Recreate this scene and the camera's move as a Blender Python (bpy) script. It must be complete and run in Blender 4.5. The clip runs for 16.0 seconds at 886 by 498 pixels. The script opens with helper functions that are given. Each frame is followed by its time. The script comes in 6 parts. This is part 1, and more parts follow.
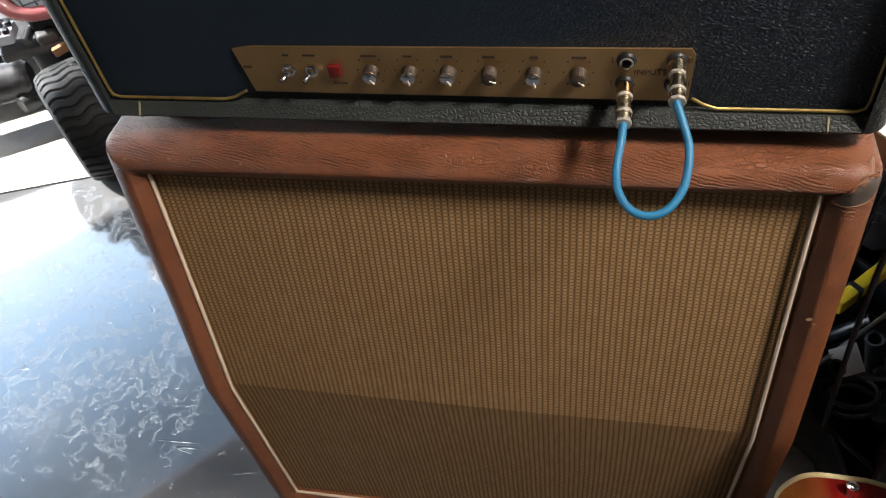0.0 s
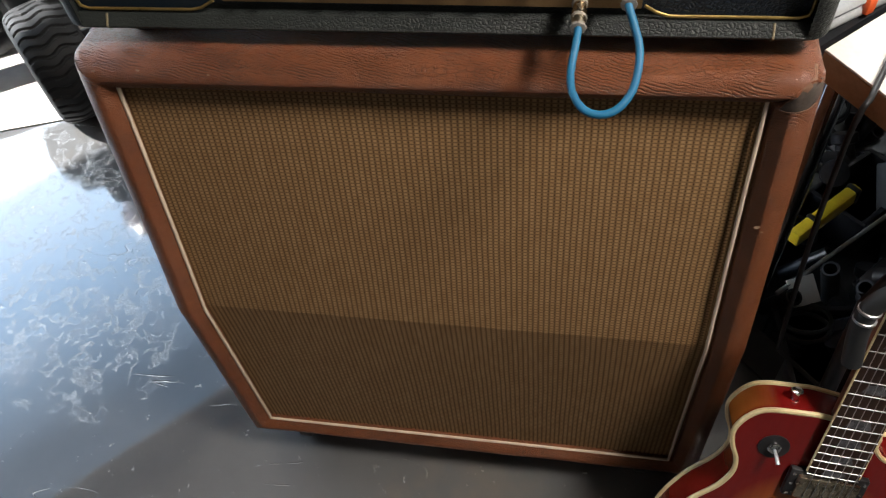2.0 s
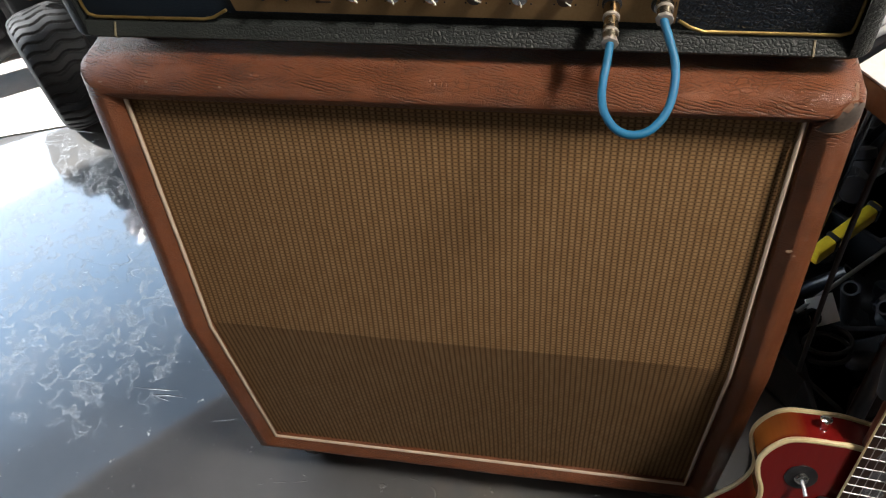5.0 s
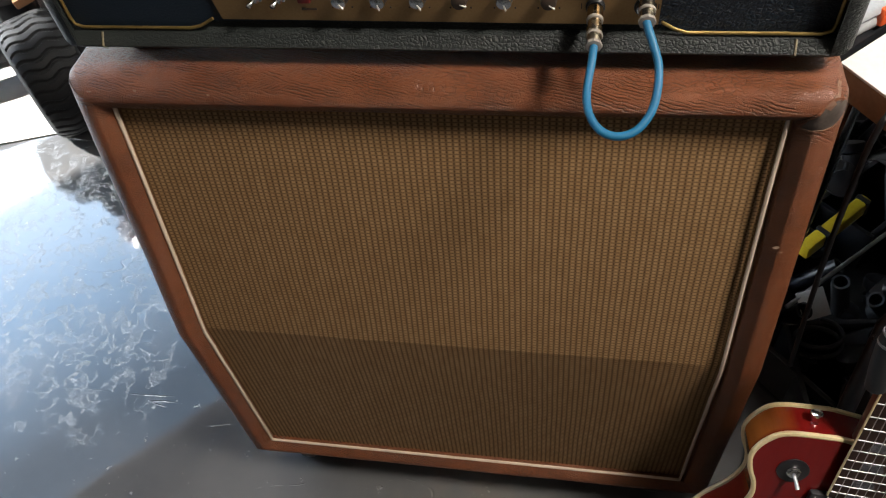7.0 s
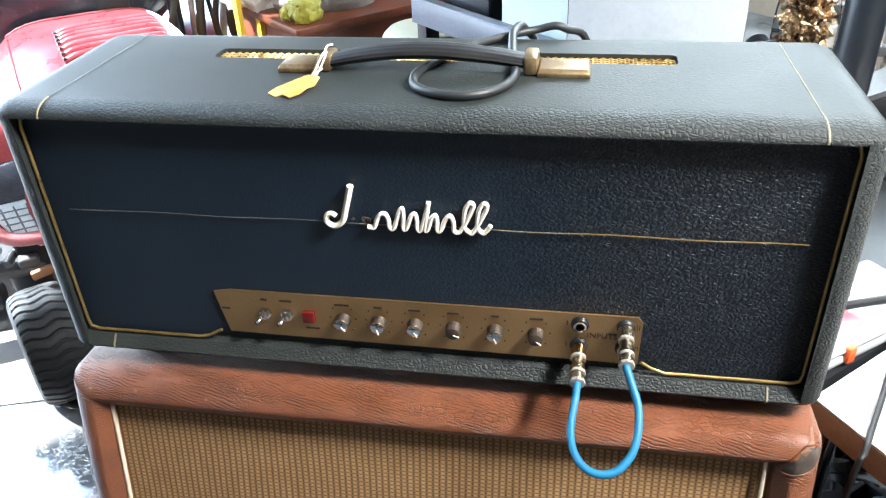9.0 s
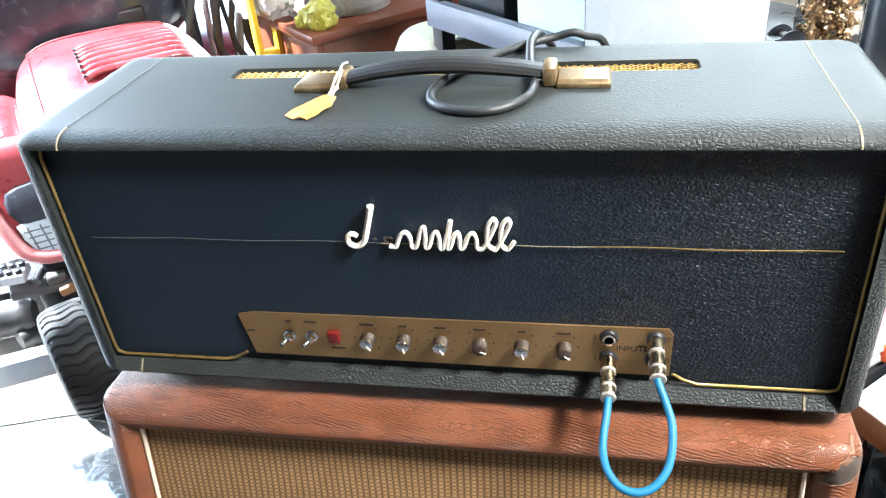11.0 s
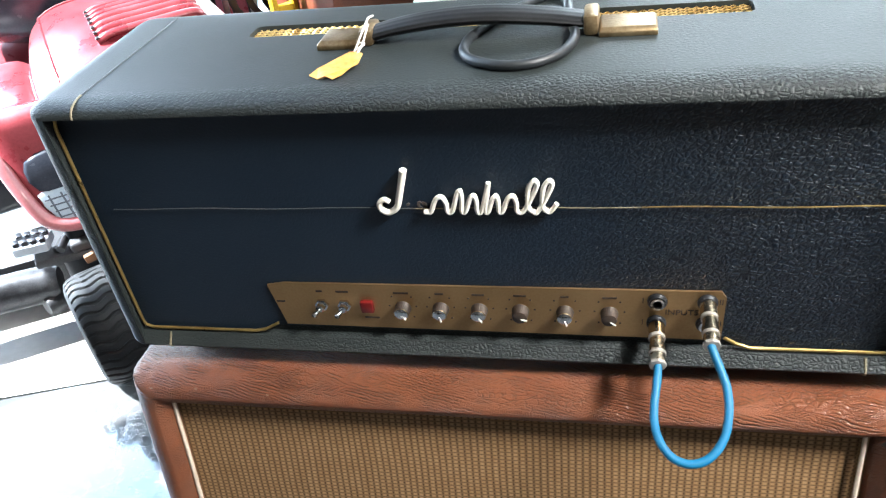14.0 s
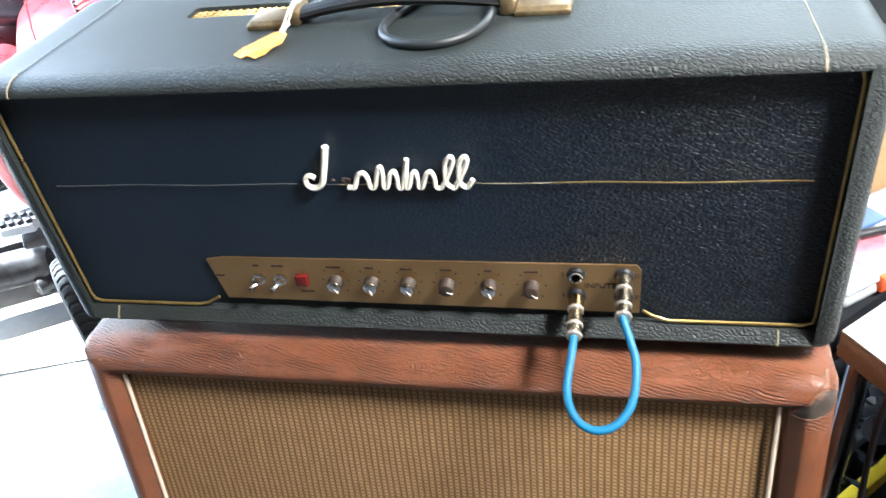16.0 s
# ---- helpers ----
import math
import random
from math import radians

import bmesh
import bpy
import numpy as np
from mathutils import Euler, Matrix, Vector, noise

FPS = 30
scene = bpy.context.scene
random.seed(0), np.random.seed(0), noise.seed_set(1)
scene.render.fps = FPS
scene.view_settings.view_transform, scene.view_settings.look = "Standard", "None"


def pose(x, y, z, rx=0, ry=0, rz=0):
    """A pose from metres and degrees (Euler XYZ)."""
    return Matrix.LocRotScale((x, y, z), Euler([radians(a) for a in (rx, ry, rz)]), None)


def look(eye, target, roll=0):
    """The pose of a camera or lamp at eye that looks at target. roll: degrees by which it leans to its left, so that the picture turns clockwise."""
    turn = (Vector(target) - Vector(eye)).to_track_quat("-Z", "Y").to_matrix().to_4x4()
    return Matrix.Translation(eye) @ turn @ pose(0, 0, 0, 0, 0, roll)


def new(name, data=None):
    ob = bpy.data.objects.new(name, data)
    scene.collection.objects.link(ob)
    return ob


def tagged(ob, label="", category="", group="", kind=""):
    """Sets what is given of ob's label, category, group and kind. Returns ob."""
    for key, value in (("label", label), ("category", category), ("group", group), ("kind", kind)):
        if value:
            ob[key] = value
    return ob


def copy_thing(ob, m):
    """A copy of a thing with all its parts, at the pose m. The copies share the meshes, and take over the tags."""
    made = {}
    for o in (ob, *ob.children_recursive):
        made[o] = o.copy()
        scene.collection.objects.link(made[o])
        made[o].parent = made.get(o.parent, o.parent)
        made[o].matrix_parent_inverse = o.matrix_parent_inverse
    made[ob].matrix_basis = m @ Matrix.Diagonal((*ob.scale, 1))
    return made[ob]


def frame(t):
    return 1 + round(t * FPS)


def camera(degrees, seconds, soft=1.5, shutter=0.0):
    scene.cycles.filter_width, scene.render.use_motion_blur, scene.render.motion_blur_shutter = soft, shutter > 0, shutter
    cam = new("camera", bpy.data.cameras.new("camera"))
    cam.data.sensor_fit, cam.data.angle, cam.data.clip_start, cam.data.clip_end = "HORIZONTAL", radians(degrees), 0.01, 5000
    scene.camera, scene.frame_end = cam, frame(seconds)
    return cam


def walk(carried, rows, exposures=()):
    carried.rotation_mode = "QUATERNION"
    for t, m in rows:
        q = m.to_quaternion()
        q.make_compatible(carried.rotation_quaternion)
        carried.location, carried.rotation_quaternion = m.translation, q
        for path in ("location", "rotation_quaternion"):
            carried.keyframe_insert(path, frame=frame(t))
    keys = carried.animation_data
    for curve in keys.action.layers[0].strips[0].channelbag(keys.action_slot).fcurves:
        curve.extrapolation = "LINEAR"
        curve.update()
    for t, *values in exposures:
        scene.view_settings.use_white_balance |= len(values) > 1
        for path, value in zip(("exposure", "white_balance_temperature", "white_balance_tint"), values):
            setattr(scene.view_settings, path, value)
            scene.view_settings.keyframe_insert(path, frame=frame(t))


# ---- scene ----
cam = camera(59.4, 16.0, soft=1.15, shutter=0.4)
PATH = [
    (0, (0.135, -0.546, 1.31), (-0.254, 0.701, -0.204), -10.0),
    (0.5, (0.144, -0.563, 1.306), (-0.261, 0.683, -0.204), -10.0),
    (1, (0.149, -0.59, 1.304), (-0.237, 0.619, -0.242), -9.3),
    (1.5, (0.148, -0.611, 1.294), (-0.229, 0.539, -0.298), -9.2),
    (2, (0.159, -0.603, 1.293), (-0.174, 0.584, -0.282), -8.7),
    (2.5, (0.165, -0.589, 1.29), (-0.182, 0.555, -0.314), -10.4),
    (3, (0.156, -0.588, 1.291), (-0.208, 0.573, -0.296), -9.8),
    (3.5, (0.146, -0.581, 1.286), (-0.203, 0.603, -0.287), -9.0),
    (3.7, (0.141, -0.586, 1.28), (-0.212, 0.62, -0.276), -8.6),
    (6, (0.134, -0.568, 1.279), (-0.175, 0.622, -0.299), -7.5),
    (6.5, (0.139, -0.572, 1.28), (-0.161, 0.616, -0.301), -7.5),
    (7, (0.14, -0.575, 1.285), (-0.182, 0.624, -0.283), -8.7),
    (7.5, (0.139, -0.585, 1.286), (-0.177, 0.621, -0.279), -7.8),
    (8, (0.136, -0.593, 1.3), (-0.183, 0.812, -0.087), -4.9),
    (8.5, (0.149, -0.599, 1.314), (-0.206, 1.0, 0.166), -4.0),
    (9, (0.14, -0.566, 1.338), (-0.19, 1.098, 0.279), -2.7),
    (9.2, (0.135, -0.566, 1.337), (-0.193, 1.105, 0.289), -2.9),
    (11.5, (0.141, -0.542, 1.351), (-0.249, 1.103, 0.283), -6.3),
    (12, (0.166, -0.535, 1.351), (-0.208, 1.119, 0.29), -6.3),
    (12.5, (0.194, -0.524, 1.36), (-0.219, 1.114, 0.288), -6.8),
    (13, (0.207, -0.525, 1.377), (-0.291, 1.075, 0.285), -9.2),
    (13.5, (0.163, -0.522, 1.351), (-0.263, 1.06, 0.203), -6.2),
    (14, (0.116, -0.517, 1.34), (-0.319, 1.053, 0.18), -8.5),
    (14.5, (0.097, -0.515, 1.319), (-0.273, 1.079, 0.169), -7.5),
    (15, (0.119, -0.518, 1.326), (-0.248, 1.083, 0.186), -7.8),
    (15.5, (0.142, -0.521, 1.344), (-0.296, 1.057, 0.196), -8.4),
    (16, (0.191, -0.524, 1.337), (-0.267, 1.016, 0.146), -9.1),
]
walk(cam, [(t, look(eye, target, roll)) for t, eye, target, roll in PATH],
     exposures=[(0.0, 2.16, 6300, 10), (0.5, 2.06, 6300, 10), (1.0, 2.00, 6300, 10), (2.0, 1.93, 6300, 10), (7.5, 1.93, 6300, 10), (8.0, 1.84, 6250, 10), (8.5, 2.55, 6020, 8), (9.0, 3.24, 5630, 6), (11.5, 3.50, 5690, 6), (12.5, 3.08, 5800, 8), (13.0, 3.03, 5780, 8), (13.5, 2.87, 5760, 8), (14.0, 3.03, 5560, 6), (14.5, 3.01, 5560, 6), (15.0, 3.67, 5480, 6), (15.5, 3.36, 5480, 6), (16.0, 3.30, 5510, 6)])

# The workshop stands at 45 degrees to the amplifier: BACK points to the big door, SIDE along it.
BACK = Vector((-0.7071, 0.7071, 0.0))
SIDE = Vector((0.7071, 0.7071, 0.0))
ROOM = Matrix(((SIDE.x, BACK.x, 0, 0), (SIDE.y, BACK.y, 0, 0), (0, 0, 1, 0), (0, 0, 0, 1)))

# ---------------------------------------------------------------- light
world = bpy.data.worlds.new("sky")
scene.world = world
world.use_nodes = True
wn = world.node_tree.nodes
sky = wn.new("ShaderNodeTexSky")
sky.sky_type = "NISHITA"
sky.sun_disc = False
SUN_EL, SUN_AZ = radians(54), math.atan2(-1.0, -0.08)
sky.sun_elevation = SUN_EL
sky.sun_rotation = SUN_AZ
wn["Background"].inputs[1].default_value = 0.05
world.node_tree.links.new(sky.outputs[0], wn["Background"].inputs[0])

sun_data = bpy.data.lights.new("sun", "SUN")
sun_data.energy, sun_data.angle, sun_data.color = 4.6, radians(0.6), (1.0, 0.96, 0.9)
sun = new("sun", sun_data)
to_sun = Vector((math.sin(SUN_AZ) * math.cos(SUN_EL), math.cos(SUN_AZ) * math.cos(SUN_EL), math.sin(SUN_EL)))
sun.matrix_world = look(to_sun * 20, (0, 0, 0))


def area_lamp(name, centre, aim, wide, high, watts, colour, spread=180):
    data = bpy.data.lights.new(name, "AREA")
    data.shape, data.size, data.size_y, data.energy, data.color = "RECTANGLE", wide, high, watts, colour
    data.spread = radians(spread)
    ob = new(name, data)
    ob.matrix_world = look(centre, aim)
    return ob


# Unseen key light without a fixture, added where the cabinet's shadows point.
area_lamp("unseen_key_light", (1.04, -0.39, 2.12), (0.05, -0.10, 0.6), 0.40, 0.24, 6.6, (1.0, 0.90, 0.78), 130)
# Unseen lamp added for the sheen on the head's right-hand top.
area_lamp("added_sheen_light", (0.95, 1.945, 2.0), (0.95, 0.5, 1.7), 1.5, 0.8, 11.0, (0.95, 1.0, 0.98))


# ---------------------------------------------------------------- mesh helpers
def link_mesh(name, bm, material, smooth=40):
    bmesh.ops.recalc_face_normals(bm, faces=bm.faces)
    me = bpy.data.meshes.new(name)
    bm.to_mesh(me)
    bm.free()
    me.materials.append(material)
    if smooth:
        me.shade_smooth()
        me.set_sharp_from_angle(angle=radians(smooth))
    return new(name, me)


def part(name, bm, material, parent=None, label="", smooth=40):
    ob = link_mesh(name, bm, material, smooth)
    if parent is not None:
        ob.parent = parent
    if label:
        ob["label"] = label
    return ob


def thing(name, m, label, category, group=""):
    ob = new(name)
    ob.empty_display_size = 0.1
    ob.matrix_world = m
    return tagged(ob, label, category, group)


def structure(name, bm, material, label, smooth=0):
    return tagged(link_mesh(name, bm, material, smooth), label, "structure", kind="structure")


def box(bm, centre, size, bevel=0.0, segments=2, m=None):
    made = bmesh.ops.create_cube(bm, size=1.0)["verts"]
    for v in made:
        v.co = Vector((v.co.x * size[0], v.co.y * size[1], v.co.z * size[2]))
    if bevel > 0:
        edges = list({e for v in made for e in v.link_edges})
        done = bmesh.ops.bevel(bm, geom=edges, offset=bevel, segments=segments, profile=0.5, affect="EDGES", clamp_overlap=True)
        made = list({v for f in done["faces"] for v in f.verts} | {v for v in made if v.is_valid})
    t = Matrix.Translation(centre) @ (m if m is not None else Matrix.Identity(4))
    for v in made:
        v.co = t @ v.co
    return made


def sweep(bm, points, radius, segments=10, closed=False, flat=1.0):
    """A round (or flattened) tube along points; radius may be a list."""
    pts = [Vector(p) for p in points]
    count = len(pts)
    rings = []
    last = None
    for i, p in enumerate(pts):
        a = pts[(i - 1) % count] if closed or i > 0 else p
        b = pts[(i + 1) % count] if closed or i < count - 1 else p
        d = (b - a).normalized()
        if last is None:
            ref = Vector((0, 0, 1)) if abs(d.z) < 0.9 else Vector((0, 1, 0))
            x = d.cross(ref).normalized()
        else:
            x = (last - d * last.dot(d)).normalized()
        last = x
        y = d.cross(x)
        r = radius[i] if isinstance(radius, (list, tuple)) else radius
        rings.append([bm.verts.new(p + x * (r * math.cos(2 * math.pi * k / segments)) + y * (r * flat * math.sin(2 * math.pi * k / segments))) for k in range(segments)])
    for i in range(count if closed else count - 1):
        r0, r1 = rings[i], rings[(i + 1) % count]
        for k in range(segments):
            bm.faces.new((r0[k], r0[(k + 1) % segments], r1[(k + 1) % segments], r1[k]))
    if not closed:
        bm.faces.new(rings[0][::-1])
        bm.faces.new(rings[-1])
    return rings


def curve_points(control, steps=10, closed=False):
    """Catmull-Rom through the control points."""
    c = [Vector(p) for p in control]
    n = len(c)
    out = []
    for i in range(n if closed else n - 1):
        p0 = c[(i - 1) % n] if closed or i > 0 else c[0] * 2 - c[1]
        p1, p2 = c[i], c[(i + 1) % n]
        p3 = c[(i + 2) % n] if closed or i + 2 < n else c[-1] * 2 - c[-2]
        for k in range(steps):
            t = k / steps
            out.append(0.5 * ((2 * p1) + (p2 - p0) * t + (2 * p0 - 5 * p1 + 4 * p2 - p3) * t * t + (3 * p1 - p0 - 3 * p2 + p3) * t ** 3))
    if not closed:
        out.append(c[-1])
    return out


def lathe(bm, profile, m, segments=24, cap=True):
    """Turns (radius, height) pairs about the local z axis of m."""
    rings = []
    for r, h in profile:
        rings.append([bm.verts.new(m @ Vector((r * math.cos(2 * math.pi * k / segments), r * math.sin(2 * math.pi * k / segments), h))) for k in range(segments)])
    for a, b in zip(rings, rings[1:]):
        for k in range(segments):
            bm.faces.new((a[k], a[(k + 1) % segments], b[(k + 1) % segments], b[k]))
    if cap:
        bm.faces.new(rings[0][::-1])
        bm.faces.new(rings[-1])


def slab(bm, outline, depth, m=None, bevel=0.0):
    """A flat outline in the local xy plane, thickened downwards by depth."""
    m = m if m is not None else Matrix.Identity(4)
    top = [bm.verts.new(m @ Vector((p[0], p[1], 0))) for p in outline]
    low = [bm.verts.new(m @ Vector((p[0], p[1], -depth))) for p in outline]
    n = len(outline)
    f = bm.faces.new(top)
    g = bm.faces.new(low[::-1])
    for k in range(n):
        bm.faces.new((top[k], low[k], low[(k + 1) % n], top[(k + 1) % n]))
    if bevel > 0:
        bmesh.ops.bevel(bm, geom=list(f.edges) + list(g.edges), offset=bevel, segments=2, profile=0.5, affect="EDGES", clamp_overlap=True)


def facing(p, forward, up=(0, 0, 1)):
    """A pose at p whose z axis looks along forward."""
    z = Vector(forward).normalized()
    x = Vector(up).cross(z)
    x = x.normalized() if x.length > 1e-4 else Vector((1, 0, 0))
    y = z.cross(x)
    return Matrix(((x.x, y.x, z.x, p[0]), (x.y, y.y, z.y, p[1]), (x.z, y.z, z.z, p[2]), (0, 0, 0, 1)))


def cut(ob, cutter_bm):
    """Cuts a closed shape out of a mesh object for good."""
    me = bpy.data.meshes.new("cutter")
    bmesh.ops.recalc_face_normals(cutter_bm, faces=cutter_bm.faces)
    cutter_bm.to_mesh(me)
    cutter_bm.free()
    tool = new("cutter", me)
    tool.matrix_world = ob.matrix_world
    mod = ob.modifiers.new("cut", "BOOLEAN")
    mod.operation, mod.solver, mod.object = "DIFFERENCE", "EXACT", tool
    bpy.context.view_layer.update()
    made = bpy.data.meshes.new_from_object(ob.evaluated_get(bpy.context.evaluated_depsgraph_get()))
    ob.modifiers.remove(mod)
    ob.data = made
    bpy.data.objects.remove(tool)
    made.shade_smooth()
    made.set_sharp_from_angle(angle=radians(40))
    return ob


# ---------------------------------------------------------------- materials
class Nodes:
    def __init__(self, name):
        self.material = bpy.data.materials.new(name)
        self.material.use_nodes = True
        self.tree = self.material.node_tree
        self.bsdf = self.tree.nodes["Principled BSDF"]
        self.coords = self.add("ShaderNodeTexCoord").outputs["Object"]

    def add(self, kind):
        return self.tree.nodes.new(kind)

    def join(self, a, b):
        self.tree.links.new(a, b)

    def stretch(self, sx, sy, sz, source=None):
        n = self.add("ShaderNodeMapping")
        n.inputs["Scale"].default_value = (sx, sy, sz)
        self.join(source or self.coords, n.inputs["Vector"])
        return n.outputs[0]

    def noise(self, scale, detail=4.0, rough=0.55, source=None, distortion=0.0):
        n = self.add("ShaderNodeTexNoise")
        n.inputs["Scale"].default_value = scale
        n.inputs["Detail"].default_value = detail
        n.inputs["Roughness"].default_value = rough
        n.inputs["Distortion"].default_value = distortion
        self.join(source or self.coords, n.inputs["Vector"])
        return n.outputs["Fac"]

    def cells(self, scale, feature="F1", source=None):
        n = self.add("ShaderNodeTexVoronoi")
        n.feature = feature
        n.inputs["Scale"].default_value = scale
        self.join(source or self.coords, n.inputs["Vector"])
        return n.outputs["Distance"]

    def warped(self, scale, amount, source=None):
        """Coordinates pushed about by a noise: amount in metres."""
        n = self.add("ShaderNodeTexNoise")
        n.inputs["Scale"].default_value = scale
        n.inputs["Detail"].default_value = 2.0
        self.join(source or self.coords, n.inputs["Vector"])
        scaled = self.add("ShaderNodeVectorMath")
        scaled.operation = "MULTIPLY_ADD"
        self.join(n.outputs["Color"], scaled.inputs[0])
        scaled.inputs[1].default_value = (amount, amount, amount)
        self.join(source or self.coords, scaled.inputs[2])
        return scaled.outputs[0]

    def axes(self):
        n = self.add("ShaderNodeSeparateXYZ")
        self.join(self.coords, n.inputs[0])
        return n.outputs["X"], n.outputs["Y"], n.outputs["Z"]

    def ramp(self, source, low, high, a=0.0, b=1.0):
        n = self.add("ShaderNodeMapRange")
        n.inputs["From Min"].default_value, n.inputs["From Max"].default_value = low, high
        n.inputs["To Min"].default_value, n.inputs["To Max"].default_value = a, b
        self.join(source, n.inputs["Value"])
        return n.outputs[0]

    def mix(self, fac, a, b):
        n = self.add("ShaderNodeMix")
        n.data_type = "RGBA"
        self.join(fac, n.inputs[0])
        for value, socket in ((a, n.inputs[6]), (b, n.inputs[7])):
            if isinstance(value, tuple):
                socket.default_value = (*value, 1)
            else:
                self.join(value, socket)
        return n.outputs[2]

    def math(self, op, a, b=None):
        n = self.add("ShaderNodeMath")
        n.operation = op
        for value, socket in ((a, n.inputs[0]), (b, n.inputs[1])):
            if value is None:
                continue
            if isinstance(value, (int, float)):
                socket.default_value = value
            else:
                self.join(value, socket)
        return n.outputs[0]

    def bump(self, height, strength, distance, after=None):
        n = self.add("ShaderNodeBump")
        n.inputs["Strength"].default_value = strength
        n.inputs["Distance"].default_value = distance
        self.join(height, n.inputs["Height"])
        if after is not None:
            self.join(after, n.inputs["Normal"])
        return n.outputs[0]

    def finish(self, colour=None, rough=None, metal=None, normal=None, **more):
        for key, value in (("Base Color", colour), ("Roughness", rough), ("Metallic", metal), ("Normal", normal)):
            if value is None:
                continue
            socket = self.bsdf.inputs[key]
            if isinstance(value, tuple):
                socket.default_value = (*value, 1)
            elif isinstance(value, (int, float)):
                socket.default_value = value
            else:
                self.join(value, socket)
        for key, value in more.items():
            self.bsdf.inputs[{"ior": "IOR", "specular_ior_level": "Specular IOR Level"}.get(key, key.replace("_", " ").title())].default_value = value
        return self.material


def plain(name, a, b, rough=(0.4, 0.6), metal=0.0, scale=18.0, grain=180.0, relief=0.0004, strength=0.4, **more):
    """Two-tone surface with broad stains and fine grain."""
    n = Nodes(name)
    broad = n.noise(scale, 5)
    fine = n.noise(grain, 3)
    both = n.math("ADD", n.math("MULTIPLY", broad, 0.65), n.math("MULTIPLY", fine, 0.35))
    return n.finish(n.mix(n.ramp(both, 0.35, 0.65), a, b), n.ramp(broad, 0.3, 0.7, *rough), metal, n.bump(fine, strength, relief), **more)


def hide_grain(n, scale, worn):
    """Pebbled hide emboss: rounded grains of uneven size parted by fine cracks, fainter where worn is low."""
    at = n.warped(150, 0.0036)
    edge = n.cells(scale, "DISTANCE_TO_EDGE", n.stretch(0.8, 1.0, 1.15, at))
    small = n.cells(scale * 1.9, "DISTANCE_TO_EDGE", at)
    grain = n.math("MULTIPLY", n.ramp(edge, 0.0, 0.30), n.ramp(small, 0.0, 0.20, 0.7, 1.0))
    return n.math("SUBTRACT", 1.0, n.math("MULTIPLY", n.math("SUBTRACT", 1.0, grain), worn))


def tolex_material():
    n = Nodes("black_grained_vinyl")
    dust = n.noise(6, 6, 0.6)
    x, y, z = n.axes()
    roll = n.math("MULTIPLY", n.ramp(y, 0.000, 0.018, 1.0, 0.16), n.ramp(x, -0.30, 0.05, 0.45, 1.0))  # grain is fainter on the flat top and to the left
    sides = n.ramp(n.math("ABSOLUTE", x), 0.352, 0.364, 0.0, 0.6)
    worn = n.math("MULTIPLY", n.math("MAXIMUM", roll, sides), n.ramp(n.noise(7, 3, 0.5), 0.36, 0.60, 0.65, 1.0))
    grain = hide_grain(n, 275, worn)
    colour = n.mix(n.ramp(dust, 0.35, 0.75), (0.018, 0.0213, 0.0205), (0.028, 0.0328, 0.0312))
    colour = n.mix(n.ramp(grain, 0.1, 0.7), (0.012, 0.014, 0.0145), colour)
    return n.finish(colour, n.ramp(dust, 0.3, 0.8, 0.48, 0.60), 0.0, n.bump(n.math("ADD", grain, n.math("MULTIPLY", n.noise(900, 2), 0.10)), 0.85, 0.0009), specular_ior_level=0.30)


def front_vinyl_material():
    """The same emboss on the front cloth, fainter towards the left end."""
    n = Nodes("blue_black_front_vinyl")
    x, y, z = n.axes()
    dust = n.noise(5, 5, 0.6)
    grain_depth = n.ramp(n.math("ADD", x, n.math("MULTIPLY", n.noise(6, 3), 0.25)), 0.06, 0.34, 0.16, 1.0)
    grain = hide_grain(n, 265, grain_depth)
    colour = n.mix(n.ramp(dust, 0.35, 0.7), (0.0048, 0.0105, 0.0195), (0.0078, 0.0155, 0.0275))
    colour = n.mix(n.ramp(grain, 0.1, 0.7), (0.003, 0.005, 0.008), colour)
    return n.finish(colour, n.ramp(dust, 0.3, 0.8, 0.40, 0.50), 0.0, n.bump(n.math("ADD", grain, n.math("MULTIPLY", n.noise(900, 2), 0.08)), 0.85, 0.0009), specular_ior_level=0.42)


